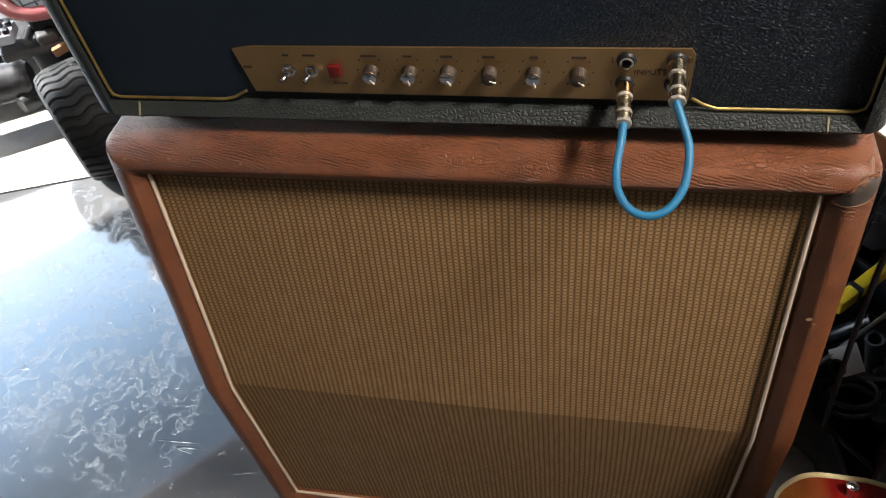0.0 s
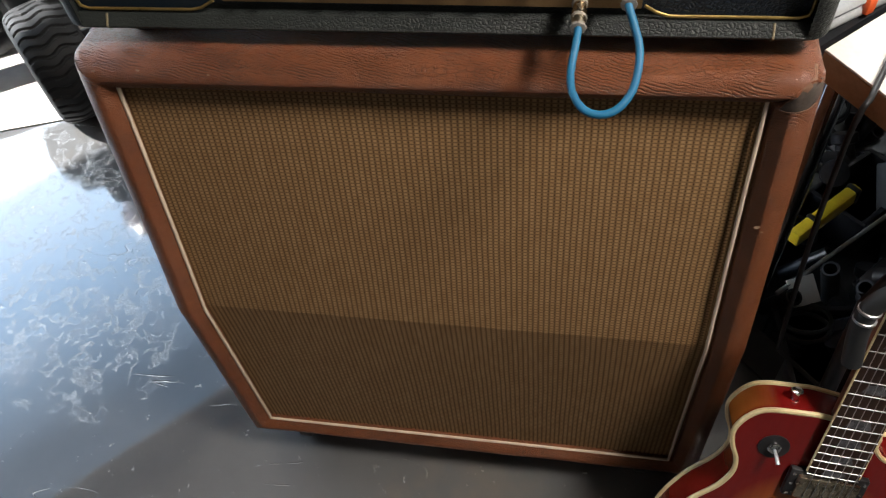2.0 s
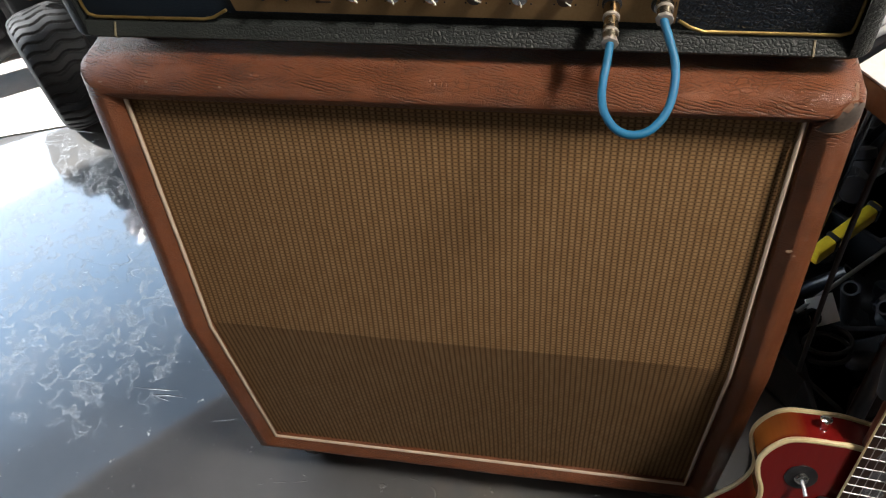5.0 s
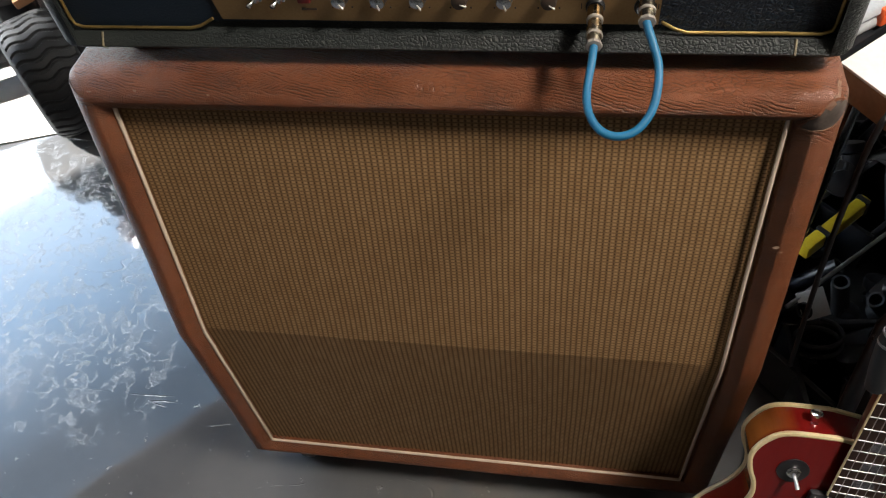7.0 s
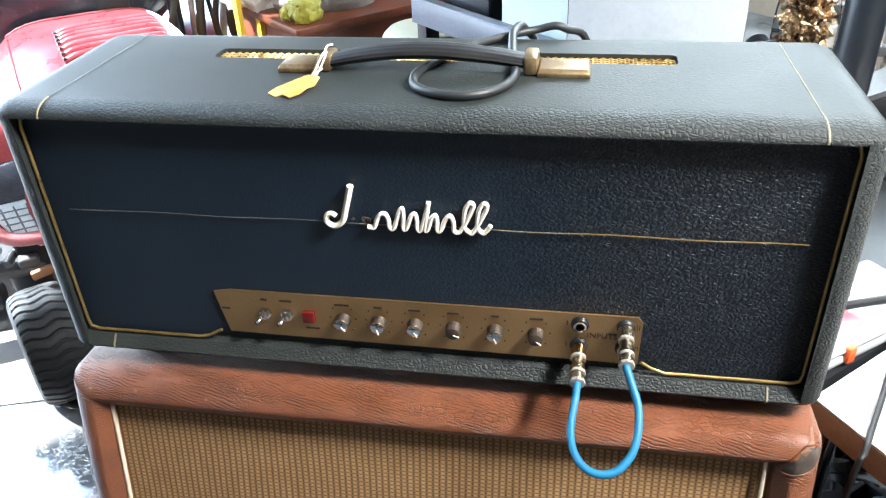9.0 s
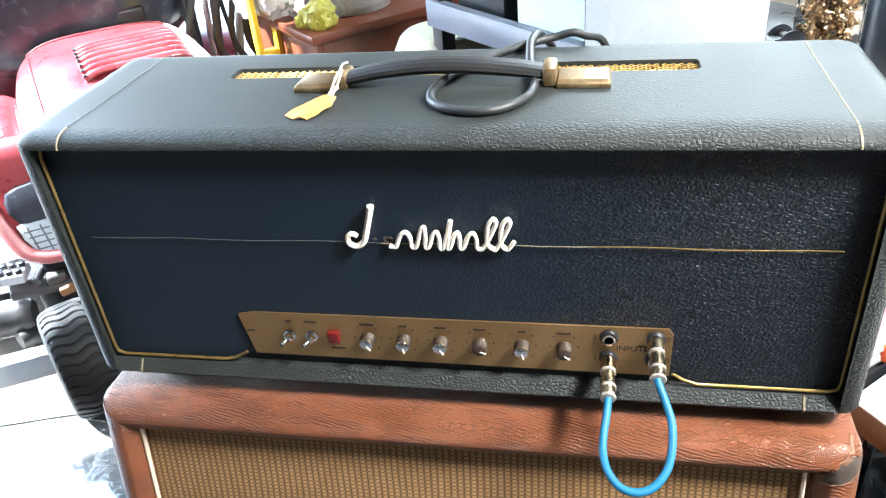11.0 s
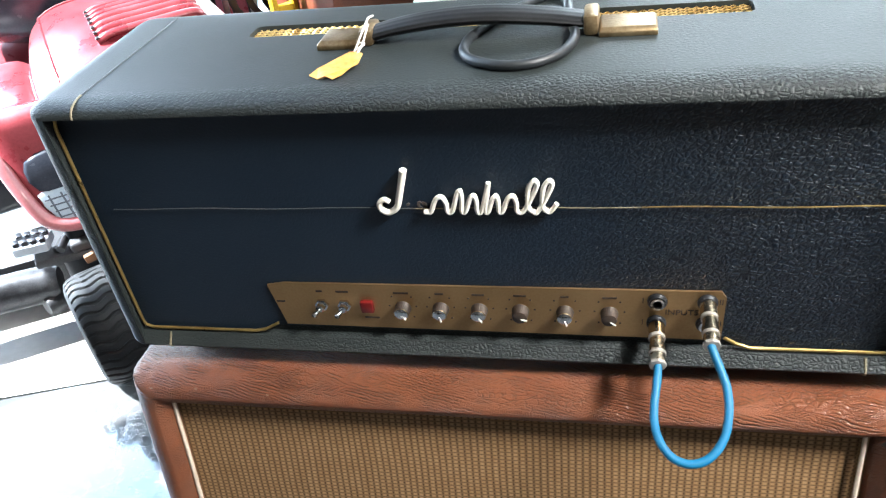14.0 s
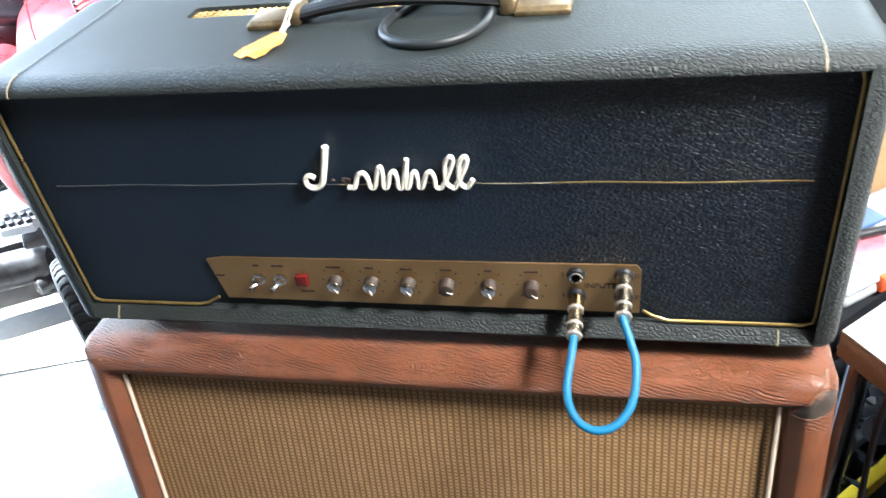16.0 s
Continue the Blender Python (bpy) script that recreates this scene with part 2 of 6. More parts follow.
def leather_material():
    """Vinyl pulled over padding: clusters of fine wavy wrinkles running along it, a fine pore grain all over."""
    n = Nodes("worn_brown_leatherette")
    x, y, z = n.axes()

    def wrinkles(slope, pitch, warp, patch, low, high):
        """Clusters of near-parallel wavy grooves that run along the frame at a slight slope."""
        height = n.math("ADD", z, n.math("ADD", n.math("MULTIPLY", x, slope), n.math("MULTIPLY", y, 0.9)))
        bend = n.math("ADD", n.math("MULTIPLY", n.noise(24, 2, 0.5, n.stretch(0.6, 1.0, 0.8)), warp), n.math("MULTIPLY", n.noise(95, 3, 0.6, n.stretch(0.6, 0.9, 0.9)), 2.0))
        ridge = n.math("ABSOLUTE", n.math("SUBTRACT", n.math("FRACT", n.math("ADD", n.math("MULTIPLY", height, 1 / pitch), bend)), 0.5))
        broken = n.ramp(n.noise(patch, 4, 0.65, n.stretch(0.4, 1.0, 1.9)), low, high)
        return n.math("MULTIPLY", n.ramp(ridge, 0.02, 0.26, 1.0, 0.0), broken)

    first = wrinkles(0.30, 0.0040, 3.4, 48, 0.47, 0.56)
    net = n.ramp(n.cells(250, "DISTANCE_TO_EDGE", n.stretch(0.45, 1.0, 1.0, n.warped(60, 0.010))), 0.0, 0.13, 1.0, 0.0)
    second = n.math("MULTIPLY", net, n.ramp(n.noise(20, 4, 0.65, n.stretch(0.6, 1.0, 1.4)), 0.44, 0.56))
    third = wrinkles(-0.60, 0.0038, 3.0, 80, 0.53, 0.60)
    area = n.ramp(n.noise(9, 3, 0.6, n.stretch(0.7, 1.0, 1.6)), 0.32, 0.50, 0.6, 1.0)
    upright = n.math("MULTIPLY", n.ramp(n.math("ABSOLUTE", x), 0.322, 0.336), n.ramp(z, 0.79, 0.77))
    area = n.math("MULTIPLY", area, n.math("SUBTRACT", 1.0, n.math("MULTIPLY", upright, 0.7)))
    groove = n.math("MULTIPLY", n.math("MAXIMUM", n.math("MULTIPLY", first, 0.85), n.math("MULTIPLY", n.math("MAXIMUM", second, third), 0.65)), area)
    pores = n.ramp(n.cells(620, "DISTANCE_TO_EDGE", n.warped(300, 0.0012)), 0.0, 0.16, 0.0, 1.0)
    stain = n.noise(6, 6, 0.7)
    mottle = n.noise(26, 6, 0.72)
    scuff = n.ramp(n.noise(34, 7, 0.78), 0.69, 0.79)
    base = n.mix(n.ramp(stain, 0.3, 0.7), (0.140, 0.0425, 0.0148), (0.224, 0.0735, 0.0275))
    base = n.mix(n.ramp(mottle, 0.46, 0.68, 0.0, 0.5), base, (0.080, 0.0240, 0.0095))
    base = n.mix(n.ramp(pores, 0.0, 0.8, 0.30, 0.0), base, (0.050, 0.0165, 0.008))
    base = n.mix(n.math("MULTIPLY", groove, 0.75), base, (0.024, 0.011, 0.0065))
    base = n.mix(n.math("MULTIPLY", scuff, 0.35), base, (0.36, 0.20, 0.13))
    h = n.math("MULTIPLY", n.noise(26, 3, 0.5), 0.5)
    h = n.math("SUBTRACT", h, n.math("MULTIPLY", groove, 0.8))
    h = n.math("ADD", h, n.math("MULTIPLY", pores, 0.16))
    return n.finish(base, n.ramp(stain, 0.3, 0.7, 0.33, 0.44), 0.0, n.bump(h, 1.0, 0.0018), specular_ior_level=0.44)


def grille_material():
    """Basket-woven cloth: 6.7 mm columns of flat tan threads crossed by thin dark rows, with holes where they part."""
    n = Nodes("tan_woven_grille_cloth")
    x, y, z = n.axes()
    wander = n.math("MULTIPLY", n.math("SUBTRACT", n.noise(5, 2), 0.5), 0.006)
    sag = n.math("MULTIPLY", n.math("SUBTRACT", n.noise(7, 2), 0.5), 0.005)
    col = n.math("MULTIPLY", n.math("ADD", x, wander), 1 / 0.0067)
    row = n.math("MULTIPLY", n.math("ADD", z, sag), 1 / 0.0046)
    fc = n.math("FRACT", col)
    fr = n.math("FRACT", row)
    gap = n.math("MULTIPLY", n.math("ABSOLUTE", n.math("SUBTRACT", fc, 0.5)), 2.0)
    line = n.math("MULTIPLY", n.math("ABSOLUTE", n.math("SUBTRACT", fr, 0.5)), 2.0)
    hole = n.math("MULTIPLY", n.ramp(gap, 0.34, 1.0), n.ramp(line, 0.30, 0.80, 1.0, 0.62))
    cross = n.ramp(line, 0.40, 1.0, 0.0, 0.78)
    open_ = n.math("MAXIMUM", hole, cross)
    thread = n.noise(1100, 2)
    uneven = n.noise(140, 2, 0.5, n.stretch(1.0, 1.0, 0.25))
    stain = n.noise(4.5, 5, 0.6)
    light = n.mix(n.ramp(stain, 0.3, 0.72), (0.292, 0.172, 0.077), (0.336, 0.202, 0.096))
    light = n.mix(n.ramp(thread, 0.3, 0.7, 0.0, 0.45), light, (0.445, 0.295, 0.150))
    light = n.mix(n.ramp(uneven, 0.35, 0.65, 0.0, 0.35), light, (0.22, 0.112, 0.040))
    colour = n.mix(open_, light, (0.052, 0.025, 0.009))
    h = n.math("ADD", n.math("SUBTRACT", 1.0, open_), n.math("MULTIPLY", thread, 0.12))
    return n.finish(colour, 0.75, 0.0, n.bump(h, 0.5, 0.00025), specular_ior_level=0.2)


def floor_material():
    """Glossy floor paint over concrete: flaked islands with raised rims, small craters, hairline scratches, soft wear."""
    n = Nodes("blue_grey_painted_concrete")
    broad = n.noise(1.3, 6, 0.6)
    wear = n.noise(2.6, 5, 0.6)
    x, y, z = n.axes()
    dx, dy = n.math("MULTIPLY", n.math("ADD", x, 0.96), 2.0), n.math("MULTIPLY", n.math("ADD", y, -0.33), 1.9)
    near = n.math("SQRT", n.math("ADD", n.math("MULTIPLY", dx, dx), n.math("MULTIPLY", dy, dy)))
    trodden = n.ramp(n.math("ADD", near, n.math("MULTIPLY", n.math("SUBTRACT", wear, 0.5), 1.6)), 0.35, 0.85, 1.0, 0.0)
    where = n.math("MAXIMUM", trodden, n.ramp(wear, 0.55, 0.68, 0.0, 0.10))
    islands = n.noise(36, 7, 0.72, n.warped(20, 0.02))
    lost = n.math("MULTIPLY", n.ramp(islands, 0.535, 0.555), where)
    rim = n.math("MULTIPLY", n.ramp(n.math("ABSOLUTE", n.math("SUBTRACT", islands, 0.535)), 0.0, 0.014, 1.0, 0.0), where)
    craters = n.math("MULTIPLY", n.ramp(n.noise(58, 4, 0.65, n.warped(30, 0.02)), 0.668, 0.695), n.ramp(n.noise(7, 3), 0.42, 0.56))
    lines = n.math("ABSOLUTE", n.math("SUBTRACT", n.noise(2.2, 2, 0.5, n.stretch(1.0, 2.6, 1.0), 0.4), 0.5))
    scratch = n.math("MULTIPLY", n.ramp(lines, 0.0, 0.0022, 1.0, 0.0), n.ramp(n.noise(6, 4, 0.7), 0.5, 0.6))
    chip = n.math("MAXIMUM", craters, scratch)
    paint = n.mix(n.ramp(broad, 0.35, 0.65), (0.088, 0.090, 0.094), (0.128, 0.128, 0.128))
    colour = n.mix(n.math("MULTIPLY", n.ramp(wear, 0.56, 0.72), 0.6), paint, (0.17, 0.138, 0.108))
    colour = n.mix(n.math("MULTIPLY", lost, 0.3), colour, (0.150, 0.146, 0.140))
    colour = n.mix(n.math("MULTIPLY", chip, 0.45), colour, (0.33, 0.31, 0.28))
    rough = n.math("ADD", n.math("ADD", n.ramp(broad, 0.3, 0.7, 0.018, 0.040), n.math("MULTIPLY", trodden, 0.06)), n.math("MULTIPLY", n.math("MAXIMUM", lost, chip), 0.06))
    h = n.math("SUBTRACT", n.math("MULTIPLY", n.noise(5, 3), 0.08), n.math("MAXIMUM", n.math("MULTIPLY", lost, 0.8), chip))
    h = n.math("ADD", h, n.math("MULTIPLY", rim, 0.12))
    h = n.math("ADD", h, n.math("MULTIPLY", n.noise(70, 3, 0.6), 0.03))
    return n.finish(colour, rough, 0.0, n.bump(h, 1.0, 0.0024), specular_ior_level=0.95, coat_weight=0.75, coat_roughness=0.03)


def sunburst_material():
    """Cherry at the rim towards amber in the middle of the body (object z runs off the face, origin at the lower edge)."""
    n = Nodes("cherry_sunburst_lacquer")
    move = n.add("ShaderNodeMapping")
    move.inputs["Location"].default_value = (0.0, -0.19, 0.0)
    n.join(n.coords, move.inputs["Vector"])
    size = n.add("ShaderNodeMapping")
    size.inputs["Scale"].default_value = (6.2, 5.2, 0.0)
    n.join(move.outputs[0], size.inputs["Vector"])
    length = n.add("ShaderNodeVectorMath")
    length.operation = "LENGTH"
    n.join(size.outputs[0], length.inputs[0])
    grain = n.noise(14, 5, 0.6, n.stretch(9, 1, 1))
    amber = n.mix(grain, (0.42, 0.12, 0.015), (0.56, 0.20, 0.03))
    red = n.mix(grain, (0.11, 0.004, 0.004), (0.16, 0.008, 0.006))
    colour = n.mix(n.ramp(length.outputs["Value"], 0.15, 0.66), amber, red)
    split = n.add("ShaderNodeSeparateXYZ")
    n.join(n.coords, split.inputs[0])
    rim = n.math("MULTIPLY", n.math("MULTIPLY", n.ramp(split.outputs["Z"], -0.006, -0.012), n.ramp(split.outputs["X"], -0.075, -0.118)), n.ramp(split.outputs["Y"], 0.28, 0.32, 0.0, 0.75))
    colour = n.mix(rim, colour, amber)
    return n.finish(colour, n.ramp(n.noise(30, 4), 0.3, 0.7, 0.09, 0.16), 0.0, None, coat_weight=0.3, coat_roughness=0.05)


def rubber_material():
    n = Nodes("dusty_black_rubber")
    dust = n.noise(22, 6, 0.7)
    fine = n.noise(240, 3)
    colour = n.mix(n.ramp(dust, 0.4, 0.75), (0.009, 0.010, 0.011), (0.026, 0.028, 0.031))
    return n.finish(colour, n.ramp(dust, 0.3, 0.7, 0.5, 0.75), 0.0, n.bump(fine, 0.4, 0.0005))


def bag_material(name, a, b):
    n = Nodes(name)
    fold = n.noise(40, 5, 0.6, None, 1.0)
    return n.finish(n.mix(n.ramp(fold, 0.3, 0.7), a, b), 0.35, 0.0, n.bump(fold, 0.8, 0.006), transmission_weight=0.1)


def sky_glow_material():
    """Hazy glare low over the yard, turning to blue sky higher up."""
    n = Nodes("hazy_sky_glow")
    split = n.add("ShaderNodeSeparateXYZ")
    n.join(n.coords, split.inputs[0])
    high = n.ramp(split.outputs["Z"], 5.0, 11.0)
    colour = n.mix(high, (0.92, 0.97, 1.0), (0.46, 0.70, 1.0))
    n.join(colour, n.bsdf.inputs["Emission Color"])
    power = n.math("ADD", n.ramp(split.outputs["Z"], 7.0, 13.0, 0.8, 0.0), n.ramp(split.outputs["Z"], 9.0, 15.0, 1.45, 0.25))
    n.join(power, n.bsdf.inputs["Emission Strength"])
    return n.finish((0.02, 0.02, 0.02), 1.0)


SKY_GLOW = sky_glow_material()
TOLEX = tolex_material()
FRONT = front_vinyl_material()
LEATHER = leather_material()
GRILLE = grille_material()
FLOOR = floor_material()
BURST = sunburst_material()
RUBBER = rubber_material()
GOLD_PIPE = plain("gold_piping", (0.30, 0.20, 0.065), (0.50, 0.36, 0.13), (0.25, 0.4), 0.85, 40, 500)
GOLD_THREAD = plain("dull_gold_thread", (0.11, 0.09, 0.055), (0.28, 0.24, 0.155), (0.45, 0.6), 0.3, 60, 500)
CREAM_PIPE = plain("cream_piping", (0.52, 0.42, 0.32), (0.66, 0.56, 0.44), (0.4, 0.55), 0.0, 30, 300)
AGED_CREAM = plain("aged_cream_binding", (0.50, 0.39, 0.20), (0.64, 0.53, 0.31), (0.3, 0.45), 0.0, 30, 300)
PANEL = plain("brushed_gold_panel", (0.345, 0.212, 0.092), (0.440, 0.285, 0.138), (0.34, 0.46), 0.9, 14, 420, 0.0001, 0.3)
MESH_GOLD = plain("gold_expanded_metal", (0.66, 0.42, 0.12), (0.80, 0.58, 0.24), (0.25, 0.4), 0.9, 60, 400)
BRONZE = plain("worn_bronze_bracket", (0.22, 0.15, 0.075), (0.40, 0.30, 0.17), (0.28, 0.5), 0.85, 55, 320, 0.0005, 0.6)
CHROME = plain("chrome", (0.62, 0.62, 0.63), (0.80, 0.80, 0.80), (0.06, 0.16), 1.0, 40, 300, 0.0001, 0.2)
DARK_METAL = plain("dark_metal", (0.018, 0.018, 0.020), (0.06, 0.06, 0.064), (0.35, 0.6), 0.5, 30, 250)
STEEL = plain("dull_steel", (0.30, 0.30, 0.31), (0.48, 0.48, 0.48), (0.3, 0.5), 0.9, 30, 250)
NICKEL = plain("aged_nickel", (0.42, 0.36, 0.26), (0.60, 0.53, 0.40), (0.18, 0.34), 1.0, 30, 300)
BLACK = plain("black_plastic", (0.008, 0.008, 0.009), (0.022, 0.022, 0.024), (0.3, 0.5), 0.0, 30, 260)
KNOB = plain("dark_brown_knob_plastic", (0.018, 0.012, 0.009), (0.040, 0.027, 0.019), (0.34, 0.5), 0.0, 60, 400)
PEARL = plain("smoky_pearl_inlay", (0.05, 0.05, 0.055), (0.12, 0.12, 0.13), (0.2, 0.35), 0.0, 60, 300)
STRAP = plain("matt_black_rubber", (0.007, 0.007, 0.008), (0.014, 0.014, 0.015), (0.45, 0.6), 0.0, 30, 260, specular_ior_level=0.3)
CORD = plain("grey_black_rubber_cord", (0.010, 0.0115, 0.013), (0.021, 0.023, 0.025), (0.42, 0.55), 0.0, 30, 260)
BLUE = plain("sky_blue_cable_jacket", (0.005, 0.098, 0.205), (0.010, 0.128, 0.250), (0.46, 0.58), 0.0, 35, 260)
RED_LENS = plain("red_lamp_lens", (0.085, 0.006, 0.006), (0.12, 0.010, 0.008), (0.15, 0.25), 0.0, 50, 200)
COLLAR = plain("pale_worn_nickel", (0.32, 0.285, 0.25), (0.46, 0.42, 0.37), (0.28, 0.42), 0.45, 60, 300)
STEEL_GREY = plain("worn_grey_plate", (0.075, 0.078, 0.086), (0.120, 0.122, 0.130), (0.4, 0.6), 0.1, 20, 200)
POST = plain("blue_black_lacquer", (0.005, 0.007, 0.011), (0.011, 0.014, 0.020), (0.3, 0.42), 0.0, 14, 160)
DUSTY = plain("dusty_grey_black_steel", (0.022, 0.023, 0.026), (0.060, 0.060, 0.062), (0.45, 0.65), 0.0, 20, 200)
LOGO = plain("aged_white_plastic", (0.66, 0.60, 0.50), (0.80, 0.77, 0.70), (0.3, 0.45), 0.0, 60, 300)
INK = plain("dark_print", (0.03, 0.016, 0.008), (0.05, 0.03, 0.015), (0.5, 0.6), 0.0)
TAG = plain("orange_yellow_card_tag", (0.62, 0.21, 0.015), (0.76, 0.46, 0.12), (0.55, 0.7), 0.0, 60, 260)
STRING = plain("white_cotton_string", (0.62, 0.56, 0.46), (0.78, 0.73, 0.64), (0.7, 0.85), 0.0, 90, 500)
# Red made paler in its colour to carry the glare on the bonnet.
RED_PAINT = plain("glare_paled_red_paint", (0.20, 0.024, 0.032), (0.31, 0.058, 0.068), (0.22, 0.42), 0.0, 9, 160, coat_weight=0.5)
# Lit copy of the red paint, for the lip that catches the light.
LIT_RED_PAINT = plain("lit_red_paint", (0.34, 0.10, 0.11), (0.46, 0.17, 0.18), (0.3, 0.5), 0.0, 9, 160, coat_weight=0.3)
RUSTY = plain("rusty_brown_steel", (0.16, 0.075, 0.035), (0.26, 0.13, 0.06), (0.6, 0.8), 0.2, 40, 300)
BLACK_PAINT = plain("black_painted_steel", (0.007, 0.008, 0.010), (0.020, 0.022, 0.026), (0.25, 0.45), 0.0, 16, 180)
GREY_PAINT = plain("grey_blue_painted_steel", (0.085, 0.100, 0.130), (0.150, 0.165, 0.200), (0.3, 0.5), 0.0, 12, 160)
WHITE_PANEL = plain("pale_green_white_enamel", (0.46, 0.54, 0.53), (0.54, 0.61, 0.60), (0.25, 0.4), 0.0, 8, 120)
GREY_PANEL = plain("pale_grey_enamel", (0.36, 0.40, 0.45), (0.44, 0.48, 0.53), (0.3, 0.45), 0.0, 7, 120)
WHITE_TOP = plain("white_laminate", (0.72, 0.70, 0.65), (0.84, 0.82, 0.78), (0.3, 0.5), 0.0, 7, 140)
PLY = plain("raw_plywood_edge", (0.30, 0.19, 0.11), (0.42, 0.29, 0.18), (0.55, 0.75), 0.0, 20, 200)
CARDBOARD = plain("brown_cardboard", (0.44, 0.25, 0.11), (0.53, 0.32, 0.16), (0.7, 0.85), 0.0, 9, 170)
RED_WOOD = plain("red_brown_varnished_wood", (0.105, 0.028, 0.013), (0.180, 0.054, 0.026), (0.3, 0.45), 0.0, 10, 120)
# Unseen walls, coloured dark to cut the light they bounce back.
LOW_BOUNCE_WALL = plain("dark_low_bounce_plaster", (0.050, 0.040, 0.032), (0.090, 0.072, 0.056), (0.8, 0.95), 0.0, 2, 40, 0.003, 0.4)
WALL = plain("cream_wall_plaster", (0.58, 0.53, 0.45), (0.70, 0.65, 0.57), (0.75, 0.9), 0.0, 3, 60, 0.002, 0.3)
CEILING = plain("grey_brown_roof_boards", (0.26, 0.21, 0.165), (0.36, 0.30, 0.24), (0.6, 0.8), 0.0, 4, 60)
YARD = plain("sunlit_pale_concrete_yard", (0.42, 0.41, 0.38), (0.55, 0.53, 0.50), (0.8, 0.95), 0.0, 2, 30, 0.004, 0.3)
YELLOW = plain("yellow_plastic", (0.62, 0.42, 0.012), (0.74, 0.54, 0.03), (0.35, 0.5), 0.0, 20, 200)
YELLOW_BAG = bag_material("crumpled_yellow_plastic_bag", (0.34, 0.31, 0.02), (0.48, 0.45, 0.08))
WHITE_CLOTH = bag_material("white_crumpled_plastic", (0.50, 0.48, 0.46), (0.64, 0.62, 0.60))
IVORY = plain("ivory_plastic", (0.44, 0.43, 0.32), (0.52, 0.51, 0.40), (0.35, 0.5), 0.0, 15, 200)
CLEAR = plain("milky_clear_plastic", (0.34, 0.36, 0.38), (0.44, 0.46, 0.48), (0.15, 0.3), 0.0, 20, 200)
PINK = plain("pink_red_labels", (0.66, 0.13, 0.18), (0.76, 0.26, 0.30), (0.4, 0.6), 0.0, 30, 200)
ORANGE = plain("orange_plastic_latch", (0.78, 0.10, 0.02), (0.86, 0.16, 0.04), (0.3, 0.45), 0.0)
PAPER = plain("off_white_paper", (0.60, 0.58, 0.54), (0.74, 0.72, 0.68), (0.7, 0.85), 0.0, 25, 260)
ROSEWOOD = plain("rosewood_fretboard", (0.020, 0.010, 0.007), (0.045, 0.022, 0.014), (0.35, 0.5), 0.0, 30, 250)
BRASS = plain("brass_parts", (0.40, 0.27, 0.14), (0.66, 0.50, 0.32), (0.2, 0.4), 0.95, 40, 200)
BLUE_LID = plain("blue_plastic", (0.06, 0.12, 0.28), (0.10, 0.18, 0.36), (0.3, 0.5), 0.0)
SEAM_DARK = plain("dark_brown_seam", (0.030, 0.012, 0.007), (0.055, 0.022, 0.012), (0.5, 0.7), 0.0, 60, 400)
LINE_GREY = plain("greyed_gold_thread", (0.035, 0.038, 0.042), (0.09, 0.088, 0.080), (0.5, 0.65), 0.2, 90, 500)
SCUFF = plain("rubbed_pale_vinyl", (0.20, 0.105, 0.060), (0.40, 0.28, 0.20), (0.5, 0.7), 0.0, 400, 900)
TORN_EDGE = plain("frayed_tan_vinyl_edge", (0.11, 0.052, 0.028), (0.20, 0.11, 0.065), (0.6, 0.8), 0.0, 60, 400)
TORN = plain("exposed_grey_backing", (0.035, 0.026, 0.021), (0.09, 0.068, 0.054), (0.6, 0.8), 0.0, 60, 400)
WINDSHIELD = plain("smoked_dark_plastic", (0.026, 0.030, 0.042), (0.050, 0.056, 0.074), (0.16, 0.30), 0.0, 20, 200)
LAMP_GLASS = plain("ribbed_lamp_glass", (0.45, 0.55, 0.66), (0.62, 0.70, 0.78), (0.08, 0.16), 0.2, 30, 200)

# ---------------------------------------------------------------- the workshop
def room_box(bm, m, n, z, size):
    box(bm, ROOM @ Vector((m, n, z)), size, m=ROOM)


bm = bmesh.new()
box(bm, (0, 0, -0.31), (400, 400, 0.2))
structure("ground", bm, YARD, "pale sunlit concrete yard outside the workshop")
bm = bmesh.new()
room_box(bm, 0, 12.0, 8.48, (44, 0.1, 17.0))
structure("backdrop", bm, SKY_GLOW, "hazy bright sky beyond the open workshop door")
JOINT, ALONG = Vector((-1.28, 0.672)), Vector((0.952, 0.307))


def floor_side(sign):
    """The floor's outline on one side of the joint, 4 mm off it."""
    corners = [(ROOM @ Vector((m, n, 0))).xy for m, n in ((-3.5, -2.55), (3.0, -2.55), (3.0, 2.75), (-3.5, 2.75))]
    off = [sign * (ALONG.x * (p.y - JOINT.y) - ALONG.y * (p.x - JOINT.x)) - 0.004 for p in corners]
    out = []
    for k in range(4):
        a, b, da, db = corners[k], corners[(k + 1) % 4], off[k], off[(k + 1) % 4]
        if da >= 0:
            out.append(a)
        if da * db < 0:
            out.append(a.lerp(b, da / (da - db)))
    return [(p.x, p.y) for p in out]


bm = bmesh.new()
slab(bm, floor_side(-1), 0.2)
structure("floor", bm, FLOOR, "glossy blue-grey painted concrete floor with chips and scratches")
# Sunlit stretch of floor; its pale colour stands in for the sun's glare.
bm = bmesh.new()
slab(bm, floor_side(1), 0.2)
structure("floor_by_door", bm, YARD, "floor by the door, coloured pale to carry the sun's glare")
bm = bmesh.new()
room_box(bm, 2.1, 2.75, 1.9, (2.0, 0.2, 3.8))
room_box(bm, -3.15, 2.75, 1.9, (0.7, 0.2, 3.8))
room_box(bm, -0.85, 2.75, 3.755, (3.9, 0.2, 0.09))
